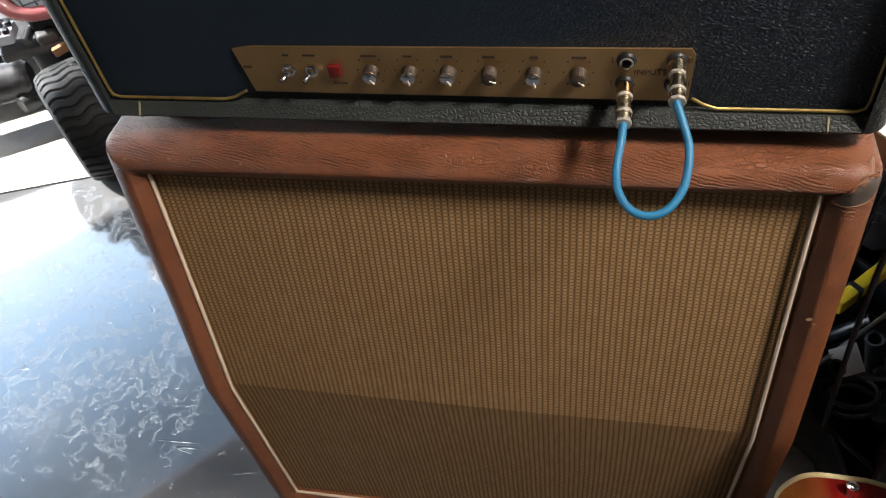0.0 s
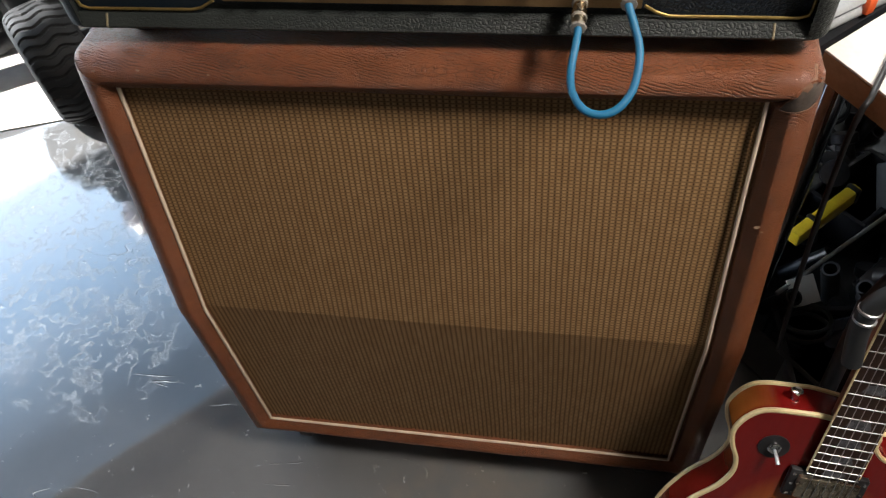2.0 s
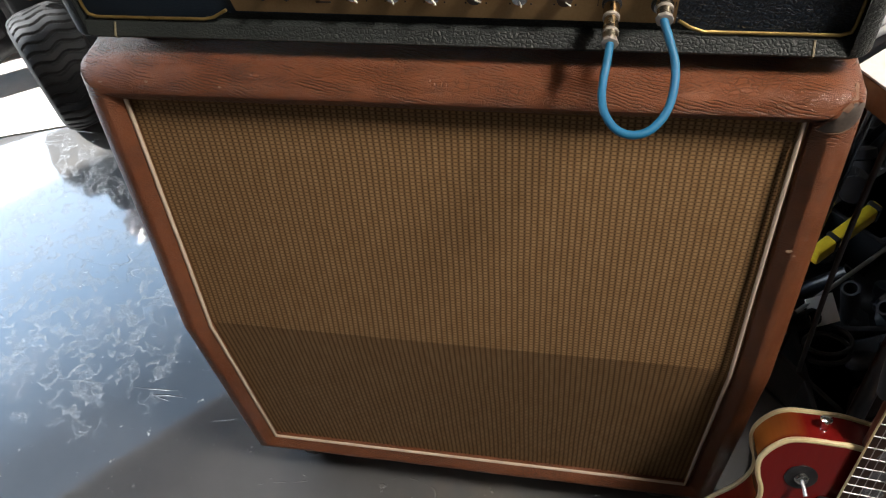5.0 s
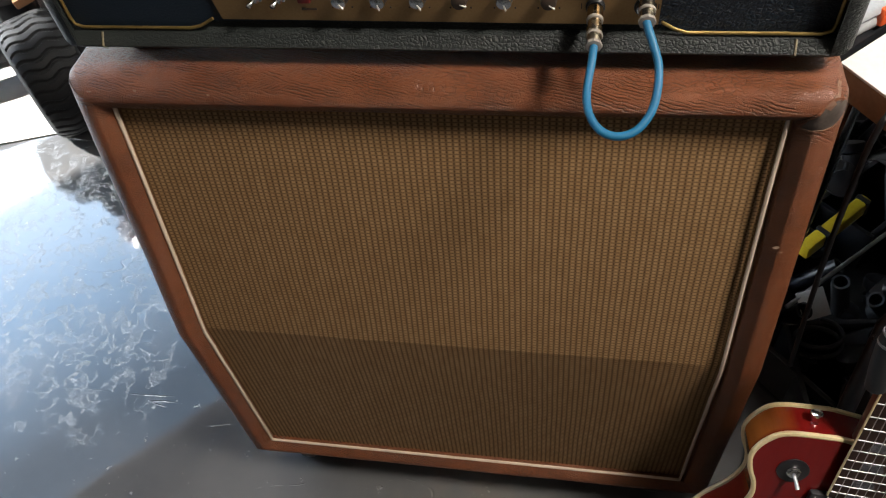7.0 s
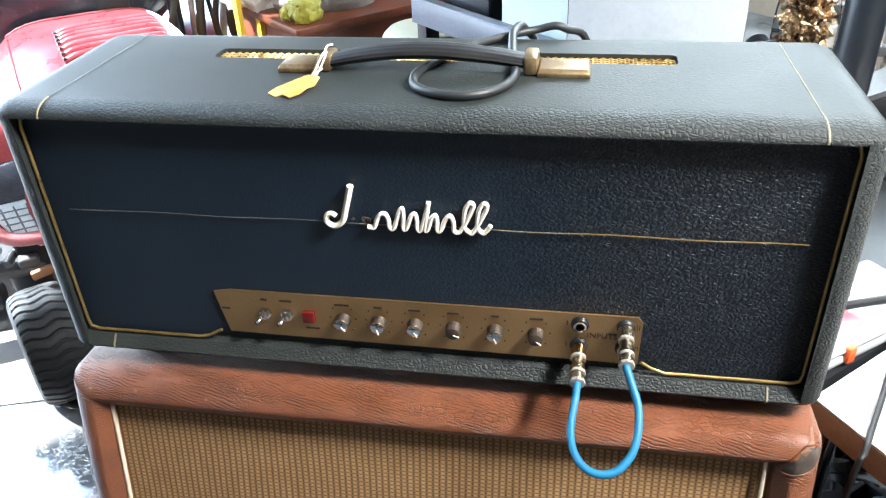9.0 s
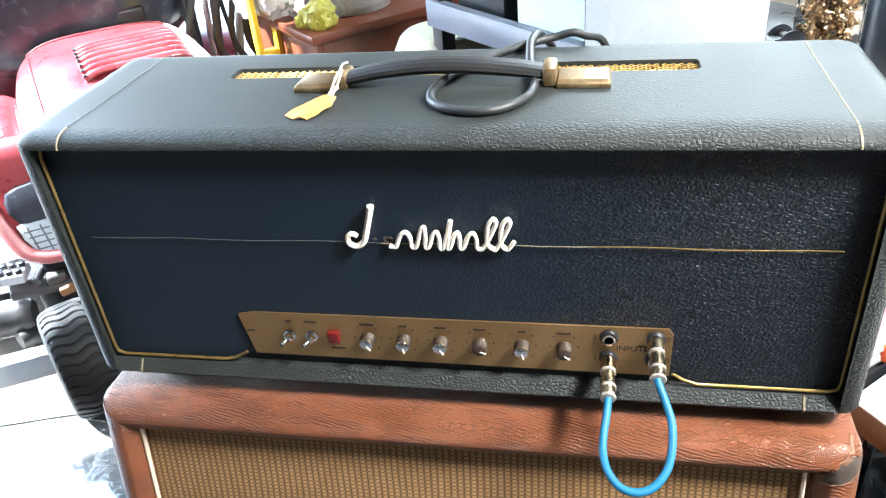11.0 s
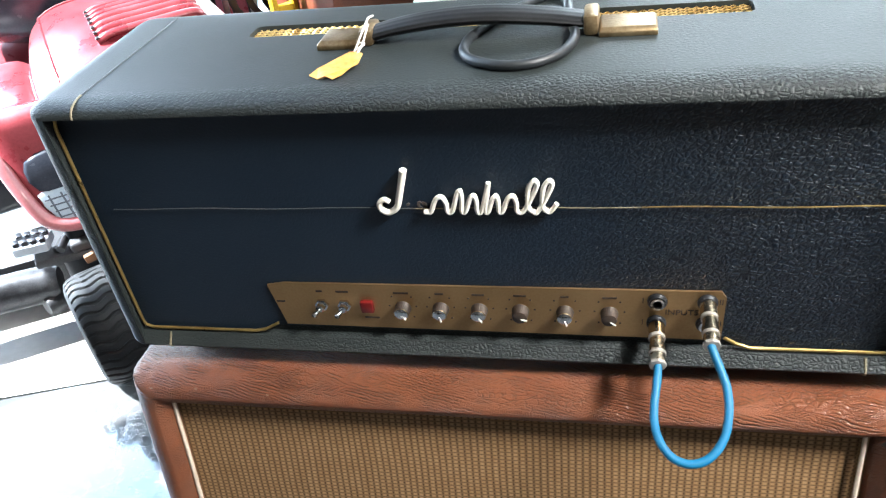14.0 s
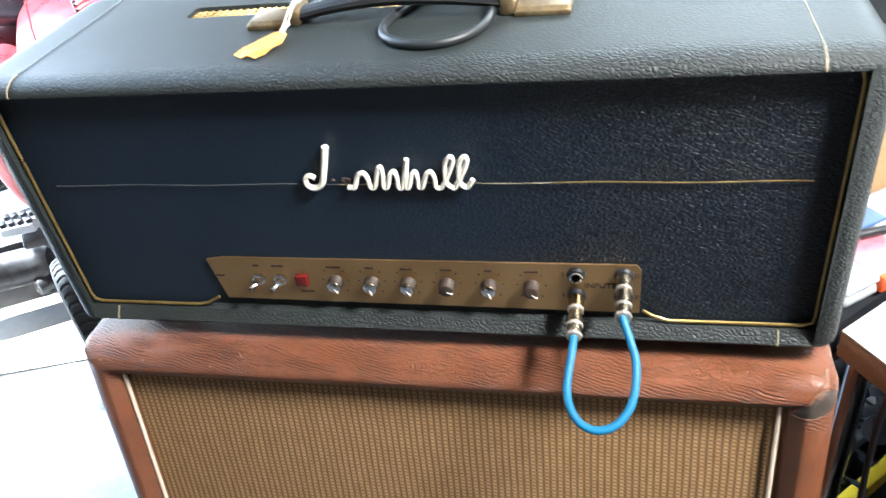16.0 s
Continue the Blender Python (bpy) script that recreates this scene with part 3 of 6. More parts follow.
# Unseen panel over the door's right part, added to block glare on the head.
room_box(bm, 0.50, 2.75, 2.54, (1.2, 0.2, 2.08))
structure("wall_back", bm, LOW_BOUNCE_WALL, "wall round the open workshop door, darkened to cut bounce")
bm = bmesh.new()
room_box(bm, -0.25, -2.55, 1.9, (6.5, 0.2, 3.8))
structure("wall_front", bm, LOW_BOUNCE_WALL, "unseen end wall of the workshop, darkened to cut bounce")
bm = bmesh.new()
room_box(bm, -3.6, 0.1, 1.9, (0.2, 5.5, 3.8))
structure("wall_left", bm, LOW_BOUNCE_WALL, "unseen side wall of the workshop, darkened to cut bounce")
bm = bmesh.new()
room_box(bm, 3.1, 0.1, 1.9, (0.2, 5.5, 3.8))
structure("wall_right", bm, LOW_BOUNCE_WALL, "unseen side wall of the workshop, darkened to cut bounce")
bm = bmesh.new()
room_box(bm, -0.25, 0.1, 3.878, (6.9, 5.7, 0.15))
structure("ceiling", bm, CEILING, "dull grey-brown roof boards over the workshop")
bm = bmesh.new()
box(bm, (0.85, 2.02, 0.79), (2.7, 0.12, 1.58))
box(bm, (0.85, 2.02, 2.56), (2.7, 0.12, 0.28))
box(bm, (-0.16, 2.02, 2.0), (0.68, 0.12, 0.84))
box(bm, (1.96, 2.02, 2.0), (0.48, 0.12, 0.84))
structure("wall_partition", bm, WALL, "cream plastered partition wall behind the desk")
# Frame for the added sheen lamp; the window itself is made up.
bm = bmesh.new()
for z in (1.60, 2.40):
    box(bm, (0.95, 2.02, z), (1.54, 0.08, 0.04), 0.004)
for x in (0.20, 0.95, 1.70):
    box(bm, (x, 2.02, 2.0), (0.04, 0.07, 0.76), 0.004)
structure("added_window_1", bm, WHITE_TOP, "white frame of an unseen window added for sheen")


# ---------------------------------------------------------------- speaker cabinet
CAB_W, CAB_LOW, CAB_BEND, CAB_TOP = 0.371, 0.072, 0.444, 0.822
Y_LOW, Y_TOP = -0.104, -0.036
UP_LEN = math.hypot(CAB_TOP - CAB_BEND, Y_TOP - Y_LOW)
UP_Y, UP_Z = (Y_TOP - Y_LOW) / UP_LEN, (CAB_TOP - CAB_BEND) / UP_LEN
LOW_LEN = CAB_BEND - CAB_LOW
ALL_LEN = LOW_LEN + UP_LEN


def cab_front(u, v, n):
    """A point of the cabinet's folded front: u across, v up along it, n off it."""
    if v <= LOW_LEN - 1e-6:
        return Vector((u, Y_LOW - n, CAB_LOW + v))
    if v < LOW_LEN + 1e-6:
        return Vector((u, Y_LOW - n, CAB_BEND + n * UP_Y * 0.5))
    w = v - LOW_LEN
    return Vector((u, Y_LOW + UP_Y * w - n * UP_Z, CAB_BEND + UP_Z * w + n * UP_Y))


CORNER = 0.015


def rounded(u, d):
    """Draws a point near a top corner of the cabinet into the corner's round; d down from the top."""
    a, b = CORNER - (CAB_W - abs(u)), CORNER - d
    if a > 0 and b > 0:
        far = math.hypot(a, b)
        if far > CORNER * 0.999 or max(a, b) > 0:
            k = max(a, b) / far
            a, b = a * k, b * k
            return math.copysign(CAB_W - CORNER + a, u), CORNER - b
    return u, d


def bar_width(u):
    """The top bar of the frame tapers a little along the cabinet."""
    return 0.87 - 0.09 * u / CAB_W


def frame_point(u, d, n):
    """On the padded frame: levelled towards the cabinet's flat top and rounded at the top corners."""
    u, d = rounded(u, d)
    p = cab_front(u, ALL_LEN - d, n)
    if n < 0:
        p.z -= n * UP_Y * max(0.0, 1 - d / 0.02)
    return p


def speaker_cabinet():
    cab = thing("speaker_cabinet", pose(0, 0, 0), "worn brown leatherette slant-front speaker cabinet with tan woven grille", "speaker cabinet")
    bm = bmesh.new()
    side = [(Y_LOW + 0.022, CAB_LOW), (Y_LOW + 0.022, CAB_BEND), (Y_TOP + 0.024, CAB_TOP - 0.0008), (0.262, CAB_TOP - 0.0008), (0.262, CAB_LOW)]
    slab(bm, [(p[0], p[1]) for p in side], 2 * CAB_W - 0.0016, Matrix(((0, 0, 1, CAB_W - 0.0008), (1, 0, 0, 0), (0, 1, 0, 0), (0, 0, 0, 1))))
    top = [e for e in bm.edges if all(v.co.z > CAB_TOP - 0.01 for v in e.verts) and abs(e.verts[0].co.x - e.verts[1].co.x) < 0.01]
    bmesh.ops.bevel(bm, geom=top, offset=CORNER, segments=6, profile=0.5, affect="EDGES", clamp_overlap=True)
    part("shell", bm, LEATHER, cab)
    # padded front frame, mitred at the corners and folded at half height
    section = [(0.0, -0.042), (0.0, -0.024), (0.0012, -0.017), (0.0042, -0.0105), (0.009, -0.0055), (0.015, -0.002), (0.021, 0.0), (0.0262, -0.0002), (0.0280, -0.0010), (0.0290, -0.0020), (0.0388, -0.0095), (0.0402, -0.0118), (0.0405, -0.028)]
    bm = bmesh.new()
    corners = [(-1, 0), (-1, 1), (-1, 2), (1, 2), (1, 1), (1, 0)]
    counts = [16, 48, 64, 48, 16, 34]
    rings = []
    for k in range(6):
        a, b = corners[k], corners[(k + 1) % 6]
        for i in range(counts[k]):
            t = i / counts[k]
            ring = []
            for s, n in section:
                def spot(c):
                    v = (0.85 * s, LOW_LEN, ALL_LEN - bar_width(c[0] * CAB_W) * s)[c[1]]
                    return c[0] * (CAB_W - s), v
                ua, va = spot(a)
                ub, vb = spot(b)
                u, v = ua + (ub - ua) * t, va + (vb - va) * t
                swell = noise.noise(Vector((u * 9, v * 9, 3.0))) * 0.0014 + noise.noise(Vector((u * 30, v * 30, 8.0))) * 0.0005
                if a[1] == 2 and b[1] == 2:
                    swell += 0.0015
                ring.append(bm.verts.new(frame_point(u, ALL_LEN - v, n + swell)))
            rings.append(ring)
    for i, r in enumerate(rings):
        q = rings[(i + 1) % len(rings)]
        for k in range(len(section) - 1):
            bm.faces.new((r[k], r[k + 1], q[k + 1], q[k]))
    part("front_frame", bm, LEATHER, cab, "padded brown leatherette frame with creases", 55)
    # grille cloth on a folded baffle
    bm = bmesh.new()
    rows = [0.03, LOW_LEN * 0.5, LOW_LEN, LOW_LEN + UP_LEN * 0.5, ALL_LEN - 0.018]
    cols = [-0.334 + 0.668 * i / 24 for i in range(25)]
    grid = [[bm.verts.new(cab_front(u, v, -0.0205)) for u in cols] for v in rows]
    back = [[bm.verts.new(cab_front(u, v, -0.0255)) for u in cols] for v in rows]
    for g in (grid, back):
        for j in range(len(rows) - 1):
            for i in range(24):
                bm.faces.new((g[j][i], g[j][i + 1], g[j + 1][i + 1], g[j + 1][i]))
    part("grille_cloth", bm, GRILLE, cab, "tan basket-woven grille cloth", 0)
    # cream piping round the cloth
    bm = bmesh.new()
    u, w, lo, hi, n = 0.3285, 0.3240, 0.036, ALL_LEN - 0.0235, -0.0125
    pts = []
    for a, b, count in (((-u, lo), (-u, LOW_LEN), 10), ((-u, LOW_LEN), (-u, hi), 10), ((-u, hi), (w, hi), 20), ((w, hi), (w, LOW_LEN), 10), ((w, LOW_LEN), (w, lo), 10), ((w, lo), (-u, lo), 20)):
        for i in range(count):
            t = i / count
            off = noise.noise(Vector((a[0] * 20, t * 6, a[1] * 9))) * 0.0005
            pts.append(cab_front(a[0] + (b[0] - a[0]) * t + off, a[1] + (b[1] - a[1]) * t + off, n))
    sweep(bm, pts, 0.0023, 8, True)
    part("piping", bm, CREAM_PIPE, cab, "cream piping cord")
    # torn corner: the vinyl is worn through and its edges lift
    def on_frame(u, d, lift):
        """On the padded frame near a top corner: d down from the top edge."""
        s = max(0.0, min(d / bar_width(u), CAB_W - abs(u)))
        n = -0.003
        for (s0, n0), (s1, n1) in zip(section, section[1:]):
            if s0 <= s <= s1 and s1 > s0:
                n = n0 + (n1 - n0) * (s - s0) / (s1 - s0)
        return frame_point(u, d, n + 0.0012 + lift)

    for sx in (-1, 1):
        bm = bmesh.new()
        line = []
        for i in range(15):
            k = 0.12 + 0.88 * i / 14
            line.append(on_frame(sx * (CAB_W - 0.0385 * k), 0.0385 * k * bar_width(sx * CAB_W), -0.0009 + 0.0003 * math.sin(i * 1.7)))
        sweep(bm, line, 0.0010, 6)
        part("mitre_seam", bm, SEAM_DARK, cab, "dark mitre seam of the covering")
    tear = curve_points([(0.334, 0.0365, 0), (0.3405, 0.0235, 0), (0.3475, 0.0130, 0), (0.3555, 0.0075, 0), (0.3650, 0.0060, 0), (0.3680, 0.0140, 0), (0.3660, 0.0230, 0), (0.3590, 0.0310, 0), (0.3470, 0.0345, 0)], 4, True)
    tear = [Vector((p.x + 0.0008 * noise.noise(p * 700), p.y + 0.0008 * noise.noise(p * 650), 0)) for p in tear]
    heart = Vector((0.3530, 0.0215, 0))
    bm = bmesh.new()
    rings = [[bm.verts.new(on_frame(*heart.lerp(p, k).xy, 0.0011 - 0.0012 * k ** 4)) for p in tear] for k in (0.25, 0.5, 0.75, 1.0)]
    hub = bm.verts.new(on_frame(heart.x, heart.y, 0.0011))
    for i in range(len(tear)):
        j = (i + 1) % len(tear)
        bm.faces.new((rings[0][i], rings[0][j], hub))
        for a, b in zip(rings, rings[1:]):
            bm.faces.new((a[i], b[i], b[j], a[j]))
    part("torn_patch", bm, TORN, cab, "grey backing where the vinyl is torn", 60)
    bm = bmesh.new()
    low = tear[-10:] + tear[:1]
    sweep(bm, [on_frame(p.x, p.y, 0.0005) for p in low], [0.0004 + 0.0002 * math.sin(i * 1.9) for i in range(len(low))], 6, False, 0.7)
    part("torn_edge", bm, TORN_EDGE, cab, "pale frayed edge of the tear")
    bm = bmesh.new()
    high = tear[0:17]
    sweep(bm, [on_frame(p.x - 0.0006, p.y - 0.0006, 0.0010) for p in high], [0.0016 + 0.0006 * math.sin(i * 1.3) for i in range(len(high))], 8, False, 0.6)
    part("torn_edge", bm, LEATHER, cab)
    for k, (u, d, turn) in enumerate(((0.3465, 0.0120, 0.5), (0.3535, 0.0070, 0.9))):
        bm = bmesh.new()
        flap = [(0, 0), (0.009, -0.002), (0.010, 0.001), (0.004, 0.0045)]
        c, s = math.cos(turn), math.sin(turn)
        top = [bm.verts.new(on_frame(u + c * x + s * y, d - s * x + c * y, 0.0016 + (0.0022 if i in (1, 2) else 0))) for i, (x, y) in enumerate(flap)]
        low = [bm.verts.new(on_frame(u + c * x + s * y, d - s * x + c * y, 0.0008 + (0.0022 if i in (1, 2) else 0))) for i, (x, y) in enumerate(flap)]
        bm.faces.new(top)
        bm.faces.new(low[::-1])
        for i in range(4):
            bm.faces.new((top[i], low[i], low[(i + 1) % 4], top[(i + 1) % 4]))
        part("torn_flap", bm, TORN_EDGE, cab, "lifted pale flap of torn vinyl", 0)
    # small pale scuffs in the vinyl
    for u, d, s in ((-0.338, 0.012, 0.0028), (-0.288, 0.010, 0.0030), (-0.212, 0.013, 0.0024), (0.340, 0.170, 0.0042), (0.346, 0.176, 0.0030), (0.205, 0.018, 0.0022)):
        bm = bmesh.new()
        c = [bm.verts.new(cab_front(u + s * math.cos(k) * (0.5 + 0.5 * random.random()), ALL_LEN - d + s * 0.6 * math.sin(k) * (0.5 + 0.5 * random.random()), 0.0028)) for k in (0, 1, 2, 3, 4, 5)]
        bm.faces.new(c)
        part("scuff", bm, SCUFF, cab, "small pale scuff", 0)
    for x, y in ((-0.29, -0.05), (0.29, -0.05), (-0.29, 0.2), (0.29, 0.2)):
        bm = bmesh.new()
        lathe(bm, [(0.012, -0.011), (0.030, -0.011), (0.033, -0.008), (0.033, 0.008), (0.030, 0.011), (0.012, 0.011)], facing((x, y, 0.033), (1, 0, 0)), 20)
        box(bm, (x, y, 0.063), (0.045, 0.05, 0.014), 0.003)
        box(bm, (x - 0.016, y, 0.045), (0.004, 0.03, 0.04), 0.001)
        box(bm, (x + 0.016, y, 0.045), (0.004, 0.03, 0.04), 0.001)
        part("caster", bm, BLACK, cab, "black caster wheel")


speaker_cabinet()


# ---------------------------------------------------------------- amplifier head
def writing(text, size, m, material, name, parent, thick=0.0004):
    data = bpy.data.curves.new(name, "FONT")
    data.body, data.size, data.extrude, data.align_x, data.align_y = text, size, thick, "CENTER", "CENTER"
    tmp = new("lettering_source", data)
    bpy.context.view_layer.update()
    me = bpy.data.meshes.new_from_object(tmp.evaluated_get(bpy.context.evaluated_depsgraph_get()))
    bpy.data.objects.remove(tmp)
    me.transform(m)
    me.materials.clear()
    me.materials.append(material)
    ob = new(name, me)
    ob.parent = parent
    return ob


UPRIGHT = Matrix.Rotation(radians(90), 4, "X")  # flat lettering stood up to face -y
HZ0, HZ1 = 0.838, 1.106


def amplifier_head():
    amp = thing("amplifier_head", pose(0, 0, 0), "black vinyl guitar amplifier head with gold panel on brown cabinet", "amplifier")
    bm = bmesh.new()
    box(bm, (0, 0.0955, (HZ0 + HZ1) / 2), (0.733, 0.219, HZ1 - HZ0), 0.0215, 6)
    for v in bm.verts:  # the roll over the front is flatter than it is deep
        if v.co.z > HZ1 - 0.0217:
            v.co.z = HZ1 - (HZ1 - v.co.z) * 0.54
        elif v.co.z < HZ0 + 0.0217:
            v.co.z = HZ0 + (v.co.z - HZ0) * 0.38
    front = max((f for f in bm.faces if f.normal.y < -0.99), key=lambda f: f.calc_area())
    bmesh.ops.inset_individual(bm, faces=[front], thickness=0.002)
    for v in front.verts:
        v.co.x = math.copysign(0.3490, v.co.x)
        v.co.z = 1.0940 if v.co.z > 0.95 else 0.8560
    bmesh.ops.inset_individual(bm, faces=[front], thickness=0.0015)
    for v in front.verts:
        v.co.y += 0.0165
    for v in bm.verts:  # the lower rail slopes back up to the board
        if v.co.y < -0.010 and 0.8555 < v.co.z < 0.8565:
            v.co.y += 0.0085
    shell = part("shell", bm, TOLEX, amp, "grained black vinyl covering", 35)
    cutter = bmesh.new()
    box(cutter, (0.004, 0.1340, HZ1), (0.436, 0.027, 0.05), 0.006, 3)
    cut(shell, cutter)
    # blue-black front board, with the notch for the control panel
    bm = bmesh.new()
    outline = [(-0.347, 0.8565), (-0.222, 0.8565), (-0.206, 0.8650), (0.208, 0.8650), (0.226, 0.8565), (0.347, 0.8575), (0.347, 1.0925), (-0.347, 1.0925)]
    slab(bm, outline, 0.0018, Matrix.Translation((0, 0.0005, 0)) @ UPRIGHT)
    part("front_board", bm, FRONT, amp, "blue-black grained vinyl front", 0)
    # gold piping in the rim, rising beside the control panel
    bm = bmesh.new()
    ring = [(-0.345, 0.870), (-0.3435, 0.863), (-0.336, 0.8598), (-0.225, 0.8598), (-0.214, 0.8622), (-0.199, 0.8705)]
    right = [(0.206, 0.8705), (0.216, 0.8640), (0.228, 0.8598), (0.336, 0.8598), (0.3435, 0.863), (0.345, 0.870), (0.345, 1.0815), (0.3425, 1.0898), (0.335, 1.0920), (-0.335, 1.0920), (-0.3425, 1.0898), (-0.345, 1.0815), (-0.345, 0.872)]
    path = [Vector((x, -0.0035, z)) for x, z in right + ring]
    dense = []
    for a, b in zip(path, path[1:]):
        count = max(1, int((b - a).length / 0.03))
        dense += [a.lerp(b, i / count) for i in range(count)]
    dense.append(path[-1])
    sweep(bm, dense, 0.0016, 8)
    part("piping", bm, GOLD_PIPE, amp, "gold piping cord")
    # The line runs from grey at the left to bright gold at the right.
    for x0, x1, r, mat, lab in ((-0.325, -0.045, 0.0004, LINE_GREY, "thin line, grey at this end"), (-0.045, 0.135, 0.0005, GOLD_THREAD, "thin dull gold line"), (0.135, 0.325, 0.0006, GOLD_PIPE, "thin gold line")):
        bm = bmesh.new()
        sweep(bm, [(x0 + (x1 - x0) * i / 16, -0.0017, 1.0008 + 0.0030 * (x0 + (x1 - x0) * i / 16) + 0.0006 * math.sin((x0 + (x1 - x0) * i / 16) * 46)) for i in range(17)], r, 6)
        part("accent_line", bm, mat, amp, lab)
    # vinyl seams near both ends
    for sx in (-1, 1):
        bm = bmesh.new()
        x = sx * 0.317
        pts = [(x, 0.0075 - 0.0216 * math.cos(k), HZ1 - 0.0116 + 0.0117 * math.sin(k)) for k in [0.0, 0.25, 0.5, 0.75, 1.0, 1.3, 1.57]]
        pts += [(x, 0.0075 + 0.176 * i / 8, HZ1 + 0.0001) for i in range(1, 9)]
        sweep(bm, pts[:7], 0.0010, 6)
        part("seam", bm, GOLD_THREAD, amp, "pale thread of the vinyl seam")
        bm = bmesh.new()
        sweep(bm, pts[6:], 0.0007, 6)
        part("seam", bm, GOLD_THREAD if sx > 0 else BLACK, amp, "pale thread of the vinyl seam" if sx > 0 else "dark vinyl seam")
        bm = bmesh.new()
        sweep(bm, [(x, -0.0058, 0.8562), (x, -0.0100, 0.8512)] + [(x, 0.0075 - 0.0216 * math.cos(k), HZ0 + 0.0082 - 0.0083 * math.sin(k)) for k in (0.0, 0.3, 0.6, 0.9, 1.2)], 0.0012, 6)
        part("seam", bm, GOLD_THREAD, amp)
    # control panel
    bm = bmesh.new()
    slab(bm, [(-0.190, 0.8690), (0.2035, 0.8665), (0.2045, 0.9130), (0.2005, 0.9190), (-0.182, 0.9190), (-0.199, 0.9160)], 0.0022, Matrix.Translation((0, -0.0022, 0)) @ UPRIGHT)
    panel = part("control_panel", bm, PANEL, amp, "brushed gold control panel", 0)
    py = -0.0024
    for x in (-0.149, -0.127):
        bm = bmesh.new()
        lathe(bm, [(0.0066, 0.0), (0.0066, 0.0025), (0.0045, 0.003), (0.0045, 0.008), (0.003, 0.009)], facing((x, py, 0.8950), (0, -1, 0)), 6)
        part("switch_nut", bm, CHROME, panel, "chrome nut", 30)
        bm = bmesh.new()
        sweep(bm, [(x, py - 0.006, 0.8950), (x - 0.002, py - 0.010, 0.8938), (x - 0.0042, py - 0.0135, 0.8924), (x - 0.0048, py - 0.0148, 0.892)], [0.0016, 0.0019, 0.0028, 0.002], 10)
        part("toggle_lever", bm, CHROME, panel, "chrome toggle lever")
    bm = bmesh.new()
    box(bm, (-0.105, py - 0.002, 0.8950), (0.0120, 0.005, 0.0125), 0.0012, 2)
    part("pilot_lamp", bm, RED_LENS, panel, "square red pilot lamp")
    for i, x in enumerate((-0.0715, -0.0365, -0.0015, 0.0350, 0.0735, 0.1110)):
        bm = bmesh.new()
        axis = facing((x, py, 0.8935), (0, -1, 0))
        lathe(bm, [(0.0076, 0.0), (0.0076, 0.0014), (0.0073, 0.0024), (0.0070, 0.0084), (0.0064, 0.0090)], axis, 72)
        inverse = axis.inverted()
        for vert in bm.verts:  # flutes round the grip
            p = inverse @ vert.co
            if 0.002 < p.z < 0.0087:
                k = 1 - 0.10 * (0.5 + 0.5 * math.cos(24 * math.atan2(p.y, p.x)))
                vert.co = axis @ Vector((p.x * k, p.y * k, p.z))
        knob = part("knob", bm, KNOB, panel, "dark ribbed knob")
        bm = bmesh.new()
        lathe(bm, [(0.0064, 0.0088), (0.0062, 0.0100), (0.0044, 0.0108), (0.001, 0.0111)], axis, 24)
        part("knob_cap", bm, KNOB if i in (3, 5) else CHROME, knob, "dark cap" if i in (3, 5) else "silver cap")
        bm = bmesh.new()
        a = (0.6, 0.2, 0.5, 1.2, 0.3, 0.9)[i] - 1.6
        box(bm, axis @ Vector((0.004 * math.cos(a), 0.004 * math.sin(a), 0.0108)), (0.006, 0.0012, 0.0010), 0, m=Matrix.Rotation(-a, 4, "Y"))
        part("pointer_mark", bm, LOGO, knob, "pale pointer mark", 0)
        bm = bmesh.new()
        wide = (0.014, 0.008, 0.011, 0.011, 0.007, 0.012)[i]
        box(bm, (x, py - 0.0003, 0.9105), (wide, 0.0006, 0.0020))
        for k in (-1, 1):
            box(bm, (x + k * 0.0125, py - 0.0003, 0.8955), (0.0014, 0.0006, 0.0014))
            box(bm, (x + k * 0.009, py - 0.0003, 0.9062), (0.0014, 0.0006, 0.0014))
            box(bm, (x + k * 0.009, py - 0.0003, 0.8830), (0.0014, 0.0006, 0.0014))
        tagged(part("printed_scale", bm, INK, panel, "dark printed marks", 0), kind="stuff")
    bm = bmesh.new()
    for x, z, w in ((-0.149, 0.9105, 0.006), (-0.127, 0.9105, 0.012), (-0.103, 0.8808, 0.014), (-0.1895, 0.8975, 0.0085)):
        box(bm, (x, py - 0.0003, z), (w, 0.0006, 0.0020))
    tagged(part("printed_scale", bm, INK, panel, "dark printed marks", 0), kind="stuff")
    for x in (0.150, 0.190):
        for z in (0.9085, 0.8850):
            bm = bmesh.new()
            axis = facing((x, py, z), (0, -1, 0))
            lathe(bm, [(0.0082, 0.0), (0.0082, 0.002), (0.0068, 0.0035), (0.0068, 0.0042), (0.0042, 0.0042), (0.0036, -0.001)], axis, 24)
            jack = part("input_jack", bm, BLACK, panel, "black input socket")
            bm = bmesh.new()
            lathe(bm, [(0.0060, 0.0043), (0.0060, 0.0056), (0.0040, 0.0056), (0.0038, 0.0015)], axis, 24, False)
            part("jack_ring", bm, CHROME, jack, "chrome ring")
    writing("INPUTS", 0.0078, Matrix.Translation((0.1700, py - 0.0004, 0.8965)) @ UPRIGHT @ Matrix.Diagonal((1.05, 1, 1, 1)), INK, "lettering", panel)
    for text, x, z in (("I", 0.1385, 0.9085), ("I", 0.1385, 0.8850), ("II", 0.2008, 0.9085), ("II", 0.2008, 0.8850)):
        writing(text, 0.0078, Matrix.Translation((x, py - 0.0004, z)) @ UPRIGHT, INK, "lettering", panel)
